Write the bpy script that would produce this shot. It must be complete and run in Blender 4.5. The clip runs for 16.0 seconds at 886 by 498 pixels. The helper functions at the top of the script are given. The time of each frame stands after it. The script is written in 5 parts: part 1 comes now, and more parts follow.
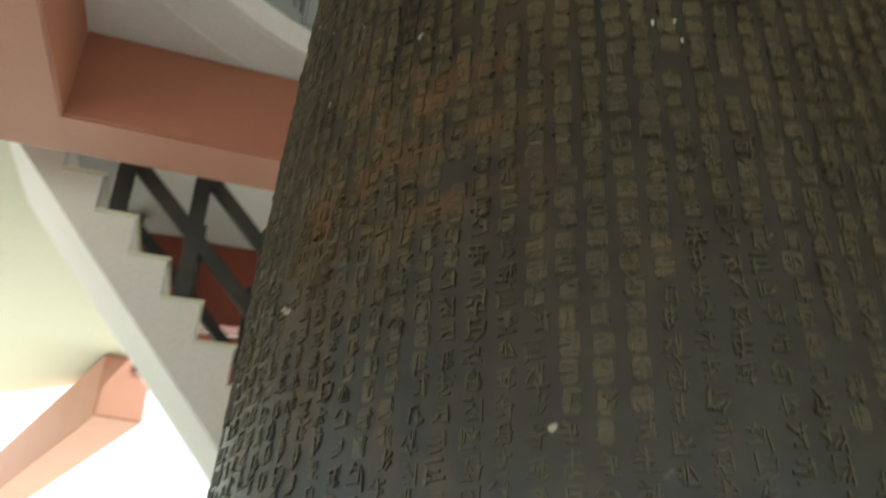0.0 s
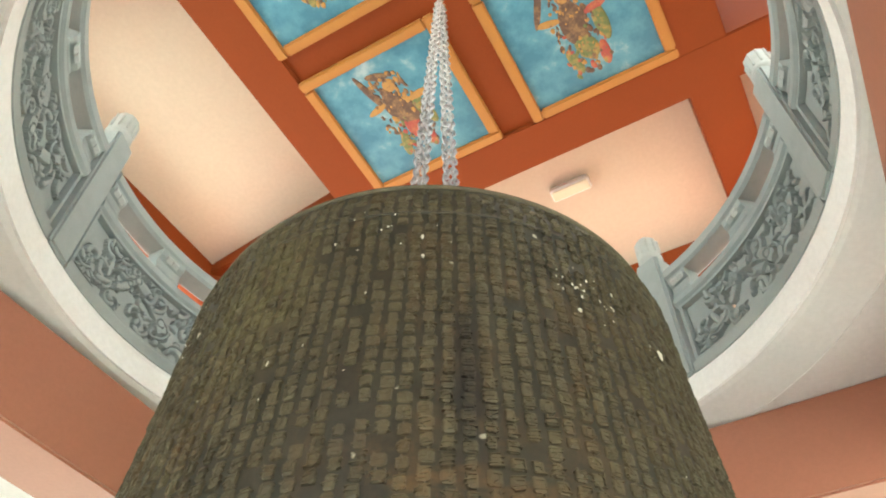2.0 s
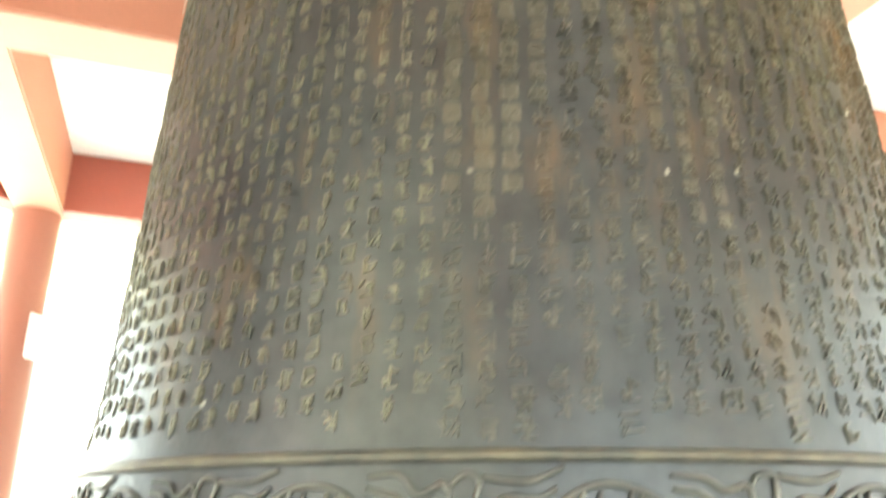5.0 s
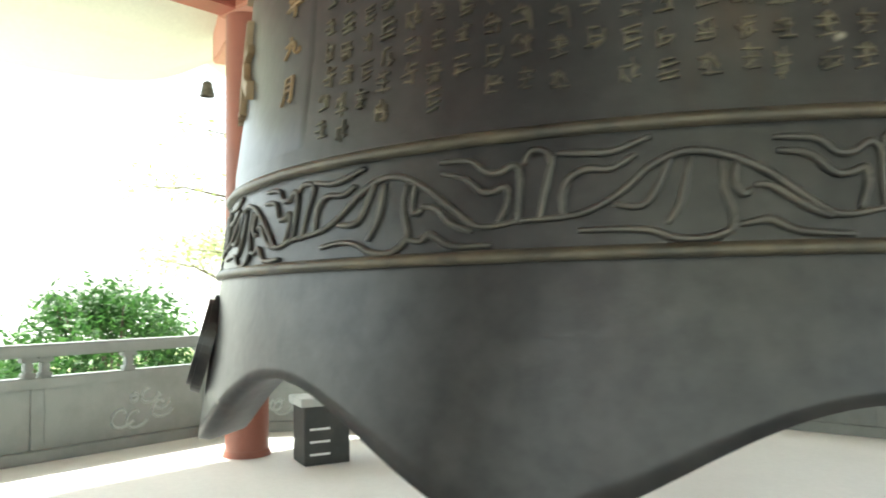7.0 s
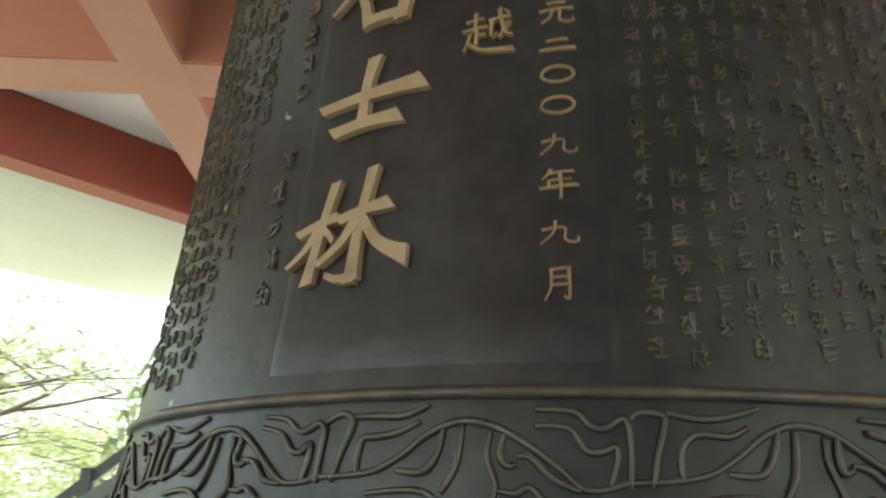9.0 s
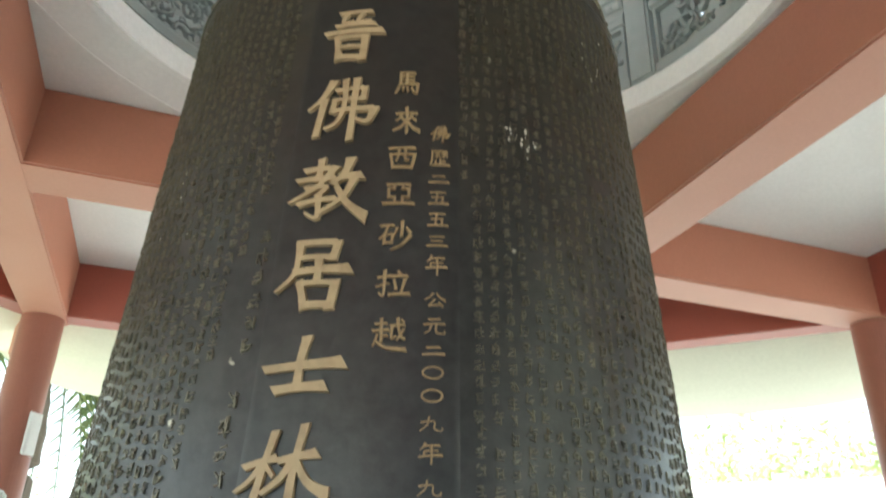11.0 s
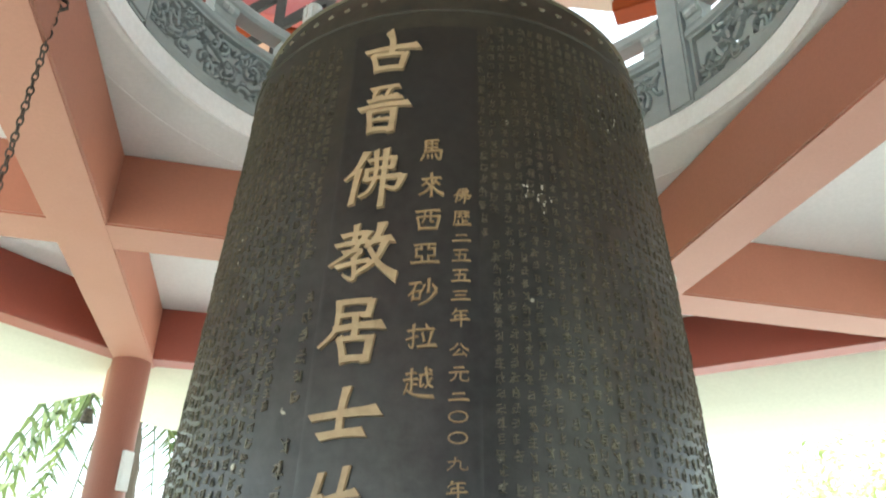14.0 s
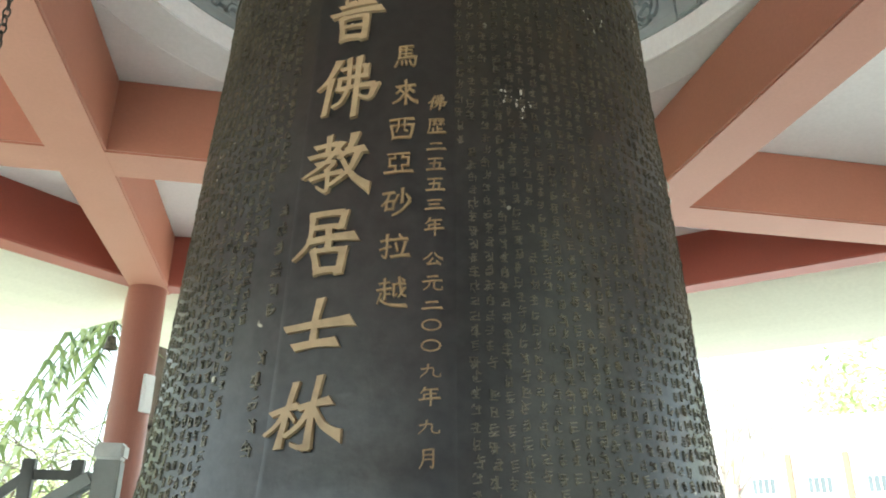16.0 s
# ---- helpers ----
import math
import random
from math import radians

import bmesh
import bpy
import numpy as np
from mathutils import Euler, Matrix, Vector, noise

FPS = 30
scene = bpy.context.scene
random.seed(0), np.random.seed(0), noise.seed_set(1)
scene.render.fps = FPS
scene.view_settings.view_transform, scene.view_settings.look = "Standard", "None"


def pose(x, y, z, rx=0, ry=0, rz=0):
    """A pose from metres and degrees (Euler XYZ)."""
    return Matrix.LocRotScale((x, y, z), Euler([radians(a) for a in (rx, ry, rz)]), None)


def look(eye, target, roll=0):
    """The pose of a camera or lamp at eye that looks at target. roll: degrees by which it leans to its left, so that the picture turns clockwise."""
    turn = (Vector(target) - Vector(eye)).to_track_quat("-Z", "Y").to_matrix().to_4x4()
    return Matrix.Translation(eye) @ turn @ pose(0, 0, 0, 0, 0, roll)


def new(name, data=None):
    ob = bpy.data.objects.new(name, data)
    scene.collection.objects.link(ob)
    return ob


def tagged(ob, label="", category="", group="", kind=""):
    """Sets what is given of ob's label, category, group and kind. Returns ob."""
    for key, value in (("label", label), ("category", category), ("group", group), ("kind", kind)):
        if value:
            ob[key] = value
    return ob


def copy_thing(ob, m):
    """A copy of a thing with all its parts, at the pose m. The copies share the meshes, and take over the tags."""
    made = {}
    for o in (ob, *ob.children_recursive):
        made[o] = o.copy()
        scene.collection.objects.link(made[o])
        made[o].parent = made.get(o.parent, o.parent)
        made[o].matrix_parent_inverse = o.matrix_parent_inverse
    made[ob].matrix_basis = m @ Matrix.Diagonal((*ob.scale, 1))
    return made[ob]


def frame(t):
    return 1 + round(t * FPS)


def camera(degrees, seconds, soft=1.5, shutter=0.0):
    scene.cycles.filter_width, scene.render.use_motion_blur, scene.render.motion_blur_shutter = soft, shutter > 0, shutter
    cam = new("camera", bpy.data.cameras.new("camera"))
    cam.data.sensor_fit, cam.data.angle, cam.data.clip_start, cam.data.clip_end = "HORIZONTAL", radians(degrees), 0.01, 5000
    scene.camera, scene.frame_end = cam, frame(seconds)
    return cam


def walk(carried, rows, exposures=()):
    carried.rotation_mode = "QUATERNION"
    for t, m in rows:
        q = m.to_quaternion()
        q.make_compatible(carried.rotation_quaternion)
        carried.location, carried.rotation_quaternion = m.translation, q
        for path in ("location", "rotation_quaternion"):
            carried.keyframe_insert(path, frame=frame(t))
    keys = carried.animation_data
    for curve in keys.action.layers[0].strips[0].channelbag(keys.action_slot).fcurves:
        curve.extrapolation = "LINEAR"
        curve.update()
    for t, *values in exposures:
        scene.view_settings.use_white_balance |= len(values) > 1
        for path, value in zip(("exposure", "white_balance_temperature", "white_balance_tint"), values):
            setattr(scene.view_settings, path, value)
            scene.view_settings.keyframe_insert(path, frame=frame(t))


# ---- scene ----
cam = camera(61.05, 16.0, soft=1.9, shutter=0.4)
PATH = [
    (0.00, pose(0.9417, 1.5289, 1.7794, 115.205, -2.195, 160.795)),
    (0.50, pose(1.1382, 1.3849, 1.7926, 126.190, -2.611, 146.160)),
    (1.00, pose(1.3848, 1.3117, 1.8401, 133.959, -2.347, 134.167)),
    (1.50, pose(1.6011, 1.2021, 1.8597, 138.486, -2.023, 125.874)),
    (2.00, pose(1.7020, 0.9988, 1.8615, 140.126, -0.346, 119.017)),
    (2.50, pose(1.8505, 0.7237, 1.8434, 139.745, -1.620, 111.147)),
    (3.00, pose(1.9538, 0.4177, 1.8336, 136.876, -2.157, 105.417)),
    (3.50, pose(1.9903, 0.0971, 1.8211, 136.669, -0.402, 97.940)),
    (4.00, pose(2.0098, -0.2663, 1.7914, 130.089, -0.791, 87.349)),
    (4.50, pose(1.8709, -0.5274, 1.7196, 119.791, -1.729, 78.620)),
    (5.00, pose(1.6687, -0.7589, 1.5723, 109.221, 0.036, 70.501)),
    (5.20, pose(1.5943, -0.8634, 1.5536, 105.084, -0.362, 67.104)),
    (7.30, pose(0.5609, -1.6272, 1.4483, 93.588, 0.316, 37.803)),
    (7.50, pose(0.4448, -1.6702, 1.4452, 93.987, -0.429, 34.761)),
    (8.00, pose(0.1735, -1.7504, 1.4966, 98.621, -0.517, 20.849)),
    (8.50, pose(-0.0970, -1.7392, 1.5085, 104.457, -1.150, 10.599)),
    (8.70, pose(-0.1988, -1.7014, 1.4875, 108.365, -1.641, 5.319)),
    (10.80, pose(-0.6474, -2.3014, 1.6289, 113.189, -0.494, -19.429)),
    (11.00, pose(-0.6545, -2.3210, 1.6311, 115.260, -1.243, -19.705)),
    (11.50, pose(-0.6925, -2.4546, 1.6637, 119.782, -1.529, -19.677)),
    (12.00, pose(-0.7170, -2.5435, 1.6728, 122.678, -2.356, -19.845)),
    (12.50, pose(-0.6847, -2.5555, 1.6717, 123.629, -1.655, -18.000)),
    (13.00, pose(-0.6537, -2.5390, 1.6601, 122.651, -1.531, -16.136)),
    (13.50, pose(-0.6285, -2.5375, 1.6480, 120.120, -0.936, -15.228)),
    (14.00, pose(-0.5969, -2.5515, 1.6250, 116.857, -1.101, -13.468)),
    (14.50, pose(-0.5505, -2.5578, 1.6054, 113.574, -1.162, -13.321)),
    (15.00, pose(-0.5129, -2.5354, 1.6059, 111.479, -1.213, -12.054)),
    (15.50, pose(-0.4893, -2.5318, 1.6087, 111.110, -0.967, -11.117)),
    (16.00, pose(-0.4666, -2.5315, 1.6030, 111.135, -0.428, -11.300))
]
EXPO = [(0.0, 1.33, 6480, -4), (0.5, 2.26, 6480, -4), (1.0, 2.57, 6480, -4), (2.5, 2.55, 6480, -4), (4.0, 2.70, 6480, -4), (4.6, 3.20, 6530, -4), (5.2, 3.65, 6580, -4), (5.9, 3.00, 6480, -4), (6.6, 2.30, 6450, -4),
        (7.3, 1.70, 6300, -4), (7.6, 1.50, 6300, -4), (8.1, 1.30, 6300, -4), (8.7, 1.40, 6300, -4), (11.0, 1.91, 6010, -4), (12.5, 2.43, 5960, -4), (14.5, 1.95, 5950, -4), (16.0, 1.85, 5950, -4)]
walk(cam, PATH, EXPO)

# ---- world and sun: a bright hazy noon ----
world = bpy.data.worlds.new("sky")
scene.world = world
world.use_nodes = True
wn = world.node_tree
sky = wn.nodes.new("ShaderNodeTexSky")
sky.sky_type = 'NISHITA'
sky.sun_disc = False
sky.sun_elevation, sky.sun_rotation = radians(60), radians(-99)
sky.air_density, sky.dust_density = 1.0, 4.0
wn.nodes["Background"].inputs["Strength"].default_value = 0.15
haze = wn.nodes.new("ShaderNodeMix")                          # bright haze over the whole sky
haze.data_type = 'RGBA'
haze.inputs[0].default_value, haze.inputs[7].default_value = 0.5, (6.0, 5.9, 5.7, 1)
wn.links.new(sky.outputs["Color"], haze.inputs[6])
wn.links.new(haze.outputs[2], wn.nodes["Background"].inputs["Color"])
sun = new("sun", bpy.data.lights.new("sun", 'SUN'))
sun.data.energy, sun.data.angle, sun.data.color = 5.0, radians(1.5), (1, 0.96, 0.90)
sun.matrix_world = look((-9.8, -1.6, 17.3), (0, 0, 0))


# ---- materials ----
def material(name, rough=0.7, metal=0.0):
    m = bpy.data.materials.new(name)
    m.use_nodes = True
    b = m.node_tree.nodes["Principled BSDF"]
    b.inputs["Roughness"].default_value = rough
    b.inputs["Metallic"].default_value = metal
    return m, m.node_tree, b


def noise_tex(nt, scale, detail=4.0, rough=0.55, stretch=None):
    tc = nt.nodes.new("ShaderNodeTexCoord")
    n = nt.nodes.new("ShaderNodeTexNoise")
    n.inputs["Scale"].default_value, n.inputs["Detail"].default_value, n.inputs["Roughness"].default_value = scale, detail, rough
    src = tc.outputs["Object"]
    if stretch:
        mp = nt.nodes.new("ShaderNodeMapping")
        mp.inputs["Scale"].default_value = stretch
        nt.links.new(src, mp.inputs["Vector"])
        src = mp.outputs["Vector"]
    nt.links.new(src, n.inputs["Vector"])
    return n.outputs["Fac"]


def ramp(nt, fac, stops):
    r = nt.nodes.new("ShaderNodeValToRGB")
    e = r.color_ramp.elements
    for i, (p, c) in enumerate(stops):
        k = e[i] if i < 2 else e.new(p)
        k.position, k.color = p, (*c, 1)
    nt.links.new(fac, r.inputs["Fac"])
    return r.outputs["Color"]


def mixc(nt, fac, a, b, mode='MIX'):
    n = nt.nodes.new("ShaderNodeMix")
    n.data_type, n.blend_type = 'RGBA', mode
    for sock, v in ((n.inputs[0], fac), (n.inputs[6], a), (n.inputs[7], b)):
        if isinstance(v, (int, float)):
            sock.default_value = v
        elif isinstance(v, tuple):
            sock.default_value = (*v, 1)
        else:
            nt.links.new(v, sock)
    return n.outputs[2]


def bump(nt, bsdf, height, strength=0.3, dist=0.01):
    n = nt.nodes.new("ShaderNodeBump")
    n.inputs["Strength"].default_value, n.inputs["Distance"].default_value = strength, dist
    nt.links.new(height, n.inputs["Height"])
    nt.links.new(n.outputs["Normal"], bsdf.inputs["Normal"])


def painted(name, col, stain, rough=0.65, big=0.9, fine=55.0, amount=0.5, bmp=0.06):
    """Paint or plaster: a base colour, cloudy stains, fine grain."""
    m, nt, b = material(name, rough)
    lo = tuple(c * 0.955 for c in col)
    hi = tuple(min(1, c * 1.03) for c in col)
    base = ramp(nt, noise_tex(nt, fine, 3), [(0.3, lo), (0.7, hi)])
    fac = ramp(nt, noise_tex(nt, big, 6, 0.65), [(0.45, (0, 0, 0)), (0.75, (amount,) * 3)])
    nt.links.new(mixc(nt, fac, base, stain), b.inputs["Base Color"])
    bump(nt, b, noise_tex(nt, fine * 1.5, 4), bmp, 0.004)
    return m


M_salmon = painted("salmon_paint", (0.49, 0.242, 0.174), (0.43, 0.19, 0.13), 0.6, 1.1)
M_terracotta = painted("terracotta_beam_side", (0.415, 0.168, 0.105), (0.35, 0.135, 0.08), 0.6, 1.1)
M_red = painted("red_paint", (0.31, 0.078, 0.052), (0.25, 0.065, 0.045), 0.55, 1.3)
M_orange = painted("orange_paint", (0.180, 0.036, 0.006), (0.145, 0.030, 0.006), 0.75, 0.8)
M_orange.node_tree.nodes["Principled BSDF"].inputs["Specular IOR Level"].default_value = 0.2
M_pink = painted("pink_paint", (0.38, 0.10, 0.097), (0.44, 0.19, 0.16), 0.6, 2.4, 55, 0.8)
M_white = painted("white_plaster", (0.775, 0.755, 0.74), (0.66, 0.63, 0.6), 0.8, 0.7, 40, 0.45)
# rim white is lifted above the slab's to carry the side light on it
M_rim = painted("skylit_rim_white", (0.95, 0.94, 0.93), (0.72, 0.68, 0.62), 0.75, 2.2, 40, 0.3)
M_cream = painted("cream_plaster", (0.64, 0.64, 0.52), (0.57, 0.56, 0.43), 0.8, 0.6, 30, 0.4)
M_cream2 = painted("warm_cream_plaster", (0.52, 0.475, 0.40), (0.46, 0.405, 0.325), 0.8, 0.6, 30, 0.4)
M_stone = painted("grey_green_granite", (0.375, 0.41, 0.40), (0.235, 0.265, 0.26), 0.7, 3.0, 120, 0.6, 0.35)
M_rail = painted("weathered_grey_granite", (0.24, 0.26, 0.25), (0.15, 0.165, 0.16), 0.75, 3.0, 120, 0.6, 0.35)
M_buff = painted("buff_carved_stone", (0.48, 0.41, 0.27), (0.3, 0.26, 0.17), 0.75, 9, 140, 0.6, 0.3)
M_capstone = painted("pale_carved_granite", (0.50, 0.52, 0.50), (0.3, 0.33, 0.32), 0.75, 9.0, 140, 0.6, 0.4)
M_floor = painted("pale_floor_screed", (0.66, 0.65, 0.63), (0.54, 0.53, 0.51), 0.6, 0.8, 30, 0.6)
M_court = painted("pale_concrete_court", (0.52, 0.51, 0.48), (0.42, 0.41, 0.37), 0.9, 0.3, 12, 0.6)
M_concrete = painted("raw_concrete", (0.46, 0.40, 0.31), (0.22, 0.19, 0.14), 0.9, 2.5, 35, 0.8, 0.4)
M_black = painted("black_timber", (0.035, 0.038, 0.036), (0.075, 0.08, 0.07), 0.55, 5, 90, 0.6)
M_whitebox = painted("white_plastic", (0.75, 0.78, 0.78), (0.6, 0.62, 0.62), 0.4, 6, 50, 0.2)
M_gold_frame = painted("ochre_frame_paint", (0.34, 0.15, 0.03), (0.29, 0.12, 0.03), 0.5, 6, 60, 0.5)
M_grass = painted("grass_ground", (0.19, 0.23, 0.085), (0.27, 0.26, 0.13), 0.95, 0.25, 6, 0.7)
M_bark = painted("bark", (0.12, 0.095, 0.07), (0.06, 0.05, 0.037), 0.9, 4, 30, 0.7, 0.5)
# bark paled in its colour to stand for haze and glare
M_hazebark = painted("hazed_bark", (0.42, 0.37, 0.32), (0.30, 0.26, 0.22), 0.9, 4, 30, 0.7, 0.5)
M_tile_roof = painted("terracotta_trim", (0.42, 0.17, 0.11), (0.3, 0.12, 0.08), 0.7, 3, 30, 0.5)
M_window = painted("dark_window_glass", (0.12, 0.14, 0.15), (0.2, 0.22, 0.24), 0.15, 2, 10, 0.3)


def bronze(name, base, worn, shine, metal=0.35, patina=0.75, tone=0.72):
    m, nt, b = material(name, shine, metal)
    b.inputs["Specular IOR Level"].default_value = 0.75
    col = ramp(nt, noise_tex(nt, 26, 5), [(0.3, base), (0.72, worn)])
    # olive weathering, heavier on the upper body where rain reaches it; a low tone darkens instead
    tc = nt.nodes.new("ShaderNodeTexCoord")
    sx = nt.nodes.new("ShaderNodeSeparateXYZ")
    nt.links.new(tc.outputs["Object"], sx.inputs[0])
    mr = nt.nodes.new("ShaderNodeMapRange")
    mr.inputs["From Min"].default_value, mr.inputs["From Max"].default_value = 1.75, 3.3
    nt.links.new(sx.outputs["Z"], mr.inputs["Value"])
    n1 = noise_tex(nt, 2.2, 6, 0.6)
    add = nt.nodes.new("ShaderNodeMath")
    add.operation = 'MULTIPLY_ADD'
    nt.links.new(n1, add.inputs[0])
    add.inputs[1].default_value = 1.3
    sub = nt.nodes.new("ShaderNodeMath")
    sub.operation = 'MULTIPLY_ADD'
    nt.links.new(mr.outputs[0], sub.inputs[0])
    sub.inputs[1].default_value = 1.0
    # the side away from the large characters is browner all over
    dt = nt.nodes.new("ShaderNodeVectorMath")
    dt.operation = 'DOT_PRODUCT'
    nt.links.new(tc.outputs["Object"], dt.inputs[0])
    dt.inputs[1].default_value = (0.42, 0.90, 0.0)
    bk = nt.nodes.new("ShaderNodeMapRange")
    bk.inputs["From Min"].default_value, bk.inputs["From Max"].default_value = -0.3, 0.7
    bk.inputs["To Min"].default_value, bk.inputs["To Max"].default_value = -0.85, -0.35
    nt.links.new(dt.outputs["Value"], bk.inputs["Value"])
    nt.links.new(bk.outputs[0], sub.inputs[2])
    nt.links.new(sub.outputs[0], add.inputs[2])
    fac = ramp(nt, add.outputs[0], [(0.08, (0, 0, 0)), (0.80, (patina,) * 3)])
    olive = ramp(nt, noise_tex(nt, 14, 5, 0.7), [(0.3, (0.036 * tone, 0.030 * tone, 0.016 * tone)), (0.75, (0.110 * tone, 0.092 * tone, 0.046 * tone))])
    col = mixc(nt, fac, col, olive)
    # rusty streaks that run down
    st = ramp(nt, noise_tex(nt, 3.1, 6, 0.65, (3.0, 3.0, 1.0)), [(0.53, (0, 0, 0)), (0.70, (0.46, 0.46, 0.46))])
    up = nt.nodes.new("ShaderNodeMapRange")
    up.inputs["From Min"].default_value, up.inputs["From Max"].default_value = 1.62, 1.85
    nt.links.new(sx.outputs["Z"], up.inputs["Value"])
    east = nt.nodes.new("ShaderNodeMapRange")
    east.inputs["From Min"].default_value, east.inputs["From Max"].default_value = 0.1, 0.5
    nt.links.new(sx.outputs["X"], east.inputs["Value"])
    st = mixc(nt, 1.0, mixc(nt, 1.0, st, up.outputs[0], 'MULTIPLY'), east.outputs[0], 'MULTIPLY')
    far = nt.nodes.new("ShaderNodeVectorMath")
    far.operation = 'DISTANCE'
    nt.links.new(tc.outputs["Object"], far.inputs[0])
    far.inputs[1].default_value = (0.70, 0.47, 2.46)
    near = nt.nodes.new("ShaderNodeMapRange")
    near.inputs["From Min"].default_value, near.inputs["From Max"].default_value = 0.34, 0.10
    nt.links.new(far.outputs["Value"], near.inputs["Value"])
    patch = mixc(nt, 1.0, ramp(nt, noise_tex(nt, 7, 6, 0.65, (1, 1, 1.8)), [(0.46, (0, 0, 0)), (0.60, (0.85, 0.85, 0.85))]), near.outputs[0], 'MULTIPLY')
    st = mixc(nt, 1.0, st, patch, 'ADD')
    rust = ramp(nt, noise_tex(nt, 30, 4, 0.6, (1, 1, 0.3)), [(0.3, (0.075, 0.045, 0.018)), (0.7, (0.20, 0.115, 0.045))])
    bare = mixc(nt, st, col, rust)
    # a dark wet streak and a pale lichen patch on the far side
    for (px, py, pz), squash, reach, tint, amount in (((0.664, 0.478, 2.82), 0.13, 0.052, (0.012, 0.011, 0.011), 0.8), ((0.80, -0.03, 3.20), 0.55, 0.20, (0.15, 0.13, 0.055), 0.55)):
        mp = nt.nodes.new("ShaderNodeMapping")
        mp.inputs["Scale"].default_value = (1, 1, squash)
        nt.links.new(tc.outputs["Object"], mp.inputs["Vector"])
        dd = nt.nodes.new("ShaderNodeVectorMath")
        dd.operation = 'DISTANCE'
        nt.links.new(mp.outputs["Vector"], dd.inputs[0])
        dd.inputs[1].default_value = (px, py, pz * squash)
        nr = nt.nodes.new("ShaderNodeMapRange")
        nr.inputs["From Min"].default_value, nr.inputs["From Max"].default_value = reach, reach * 0.35
        nt.links.new(dd.outputs["Value"], nr.inputs["Value"])
        patchy = ramp(nt, noise_tex(nt, 12, 5, 0.65), [(0.36, (0, 0, 0)), (0.58, (amount,) * 3)])
        bare = mixc(nt, mixc(nt, 1.0, patchy, nr.outputs[0], 'MULTIPLY'), bare, tint)
    # lime specks
    sp = ramp(nt, noise_tex(nt, 19, 2, 0.4), [(0.765, (0, 0, 0)), (0.79, (0.8, 0.8, 0.8))])
    nt.links.new(mixc(nt, sp, bare, (0.55, 0.52, 0.42)), b.inputs["Base Color"])
    rg = ramp(nt, fac, [(0.0, (shine,) * 3), (1.0, (0.6,) * 3)])
    nt.links.new(rg, b.inputs["Roughness"])
    bump(nt, b, noise_tex(nt, 38, 6, 0.6), 0.22, 0.004)
    return m


M_bronze = bronze("dark_bronze", (0.024, 0.0245, 0.0265), (0.049, 0.0487, 0.049), 0.31, 0.40, 0.75, 0.48)
# the low tone makes this plate darker towards its top
M_panel = bronze("smooth_panel_bronze", (0.020, 0.0205, 0.0225), (0.041, 0.041, 0.042), 0.31, 0.35, 0.75, 0.17)
M_worn = bronze("worn_bronze", (0.048, 0.046, 0.039), (0.112, 0.10, 0.074), 0.40, 0.4, 0.72, 1.40)
M_ridge = bronze("brassy_ridge_bronze", (0.045, 0.043, 0.036), (0.125, 0.108, 0.072), 0.36)
M_text = bronze("rubbed_text_bronze", (0.085, 0.079, 0.062), (0.22, 0.195, 0.135), 0.38, 0.4, 0.45, 0.85)
M_orn = bronze("ornament_bronze", (0.060, 0.060, 0.057), (0.125, 0.115, 0.094), 0.36)
M_gilt = painted("dull_gilt", (0.39, 0.285, 0.165), (0.20, 0.135, 0.072), 0.5, 18, 80, 0.75)
M_gilt2 = painted("tarnished_gilt", (0.34, 0.235, 0.12), (0.13, 0.09, 0.05), 0.5, 26, 90, 0.85)
m_, nt_, b_ = material("galvanised_steel", 0.38, 0.9)
nt_.links.new(ramp(nt_, noise_tex(nt_, 30, 4), [(0.3, (0.42, 0.42, 0.43)), (0.7, (0.72, 0.72, 0.74))]), b_.inputs["Base Color"])
M_steel = m_
m_, nt_, b_ = material("dark_chain_steel", 0.55, 0.6)
nt_.links.new(ramp(nt_, noise_tex(nt_, 40, 4), [(0.3, (0.05, 0.045, 0.04)), (0.7, (0.13, 0.11, 0.09))]), b_.inputs["Base Color"])
M_chain = m_
m_, nt_, b_ = material("painted_sky_panel", 0.5)
nt_.links.new(ramp(nt_, noise_tex(nt_, 3.2, 6, 0.62), [(0.40, (0.035, 0.15, 0.235)), (0.56, (0.075, 0.235, 0.33)), (0.70, (0.30, 0.42, 0.47))]), b_.inputs["Base Color"])
M_skypanel = m_


def leaf_mat(name, a, c):
    m, nt, b = material(name, 0.55)
    gi = nt.nodes.new("ShaderNodeNewGeometry")
    col = ramp(nt, gi.outputs["Random Per Island"], [(0.0, a), (1.0, c)])
    nt.links.new(col, b.inputs["Base Color"])
    tr = nt.nodes.new("ShaderNodeBsdfTranslucent")
    nt.links.new(col, tr.inputs["Color"])
    mx = nt.nodes.new("ShaderNodeMixShader")
    mx.inputs[0].default_value = 0.45
    nt.links.new(b.outputs[0], mx.inputs[1])
    nt.links.new(tr.outputs[0], mx.inputs[2])
    nt.links.new(mx.outputs[0], nt.nodes["Material Output"].inputs["Surface"])
    return m


M_leaf = leaf_mat("light_green_leaves", (0.22, 0.27, 0.09), (0.44, 0.47, 0.24))
M_leaf_dark = leaf_mat("dark_green_leaves", (0.03, 0.09, 0.02), (0.08, 0.18, 0.04))
M_palm = leaf_mat("palm_leaves", (0.05, 0.085, 0.03), (0.15, 0.18, 0.06))


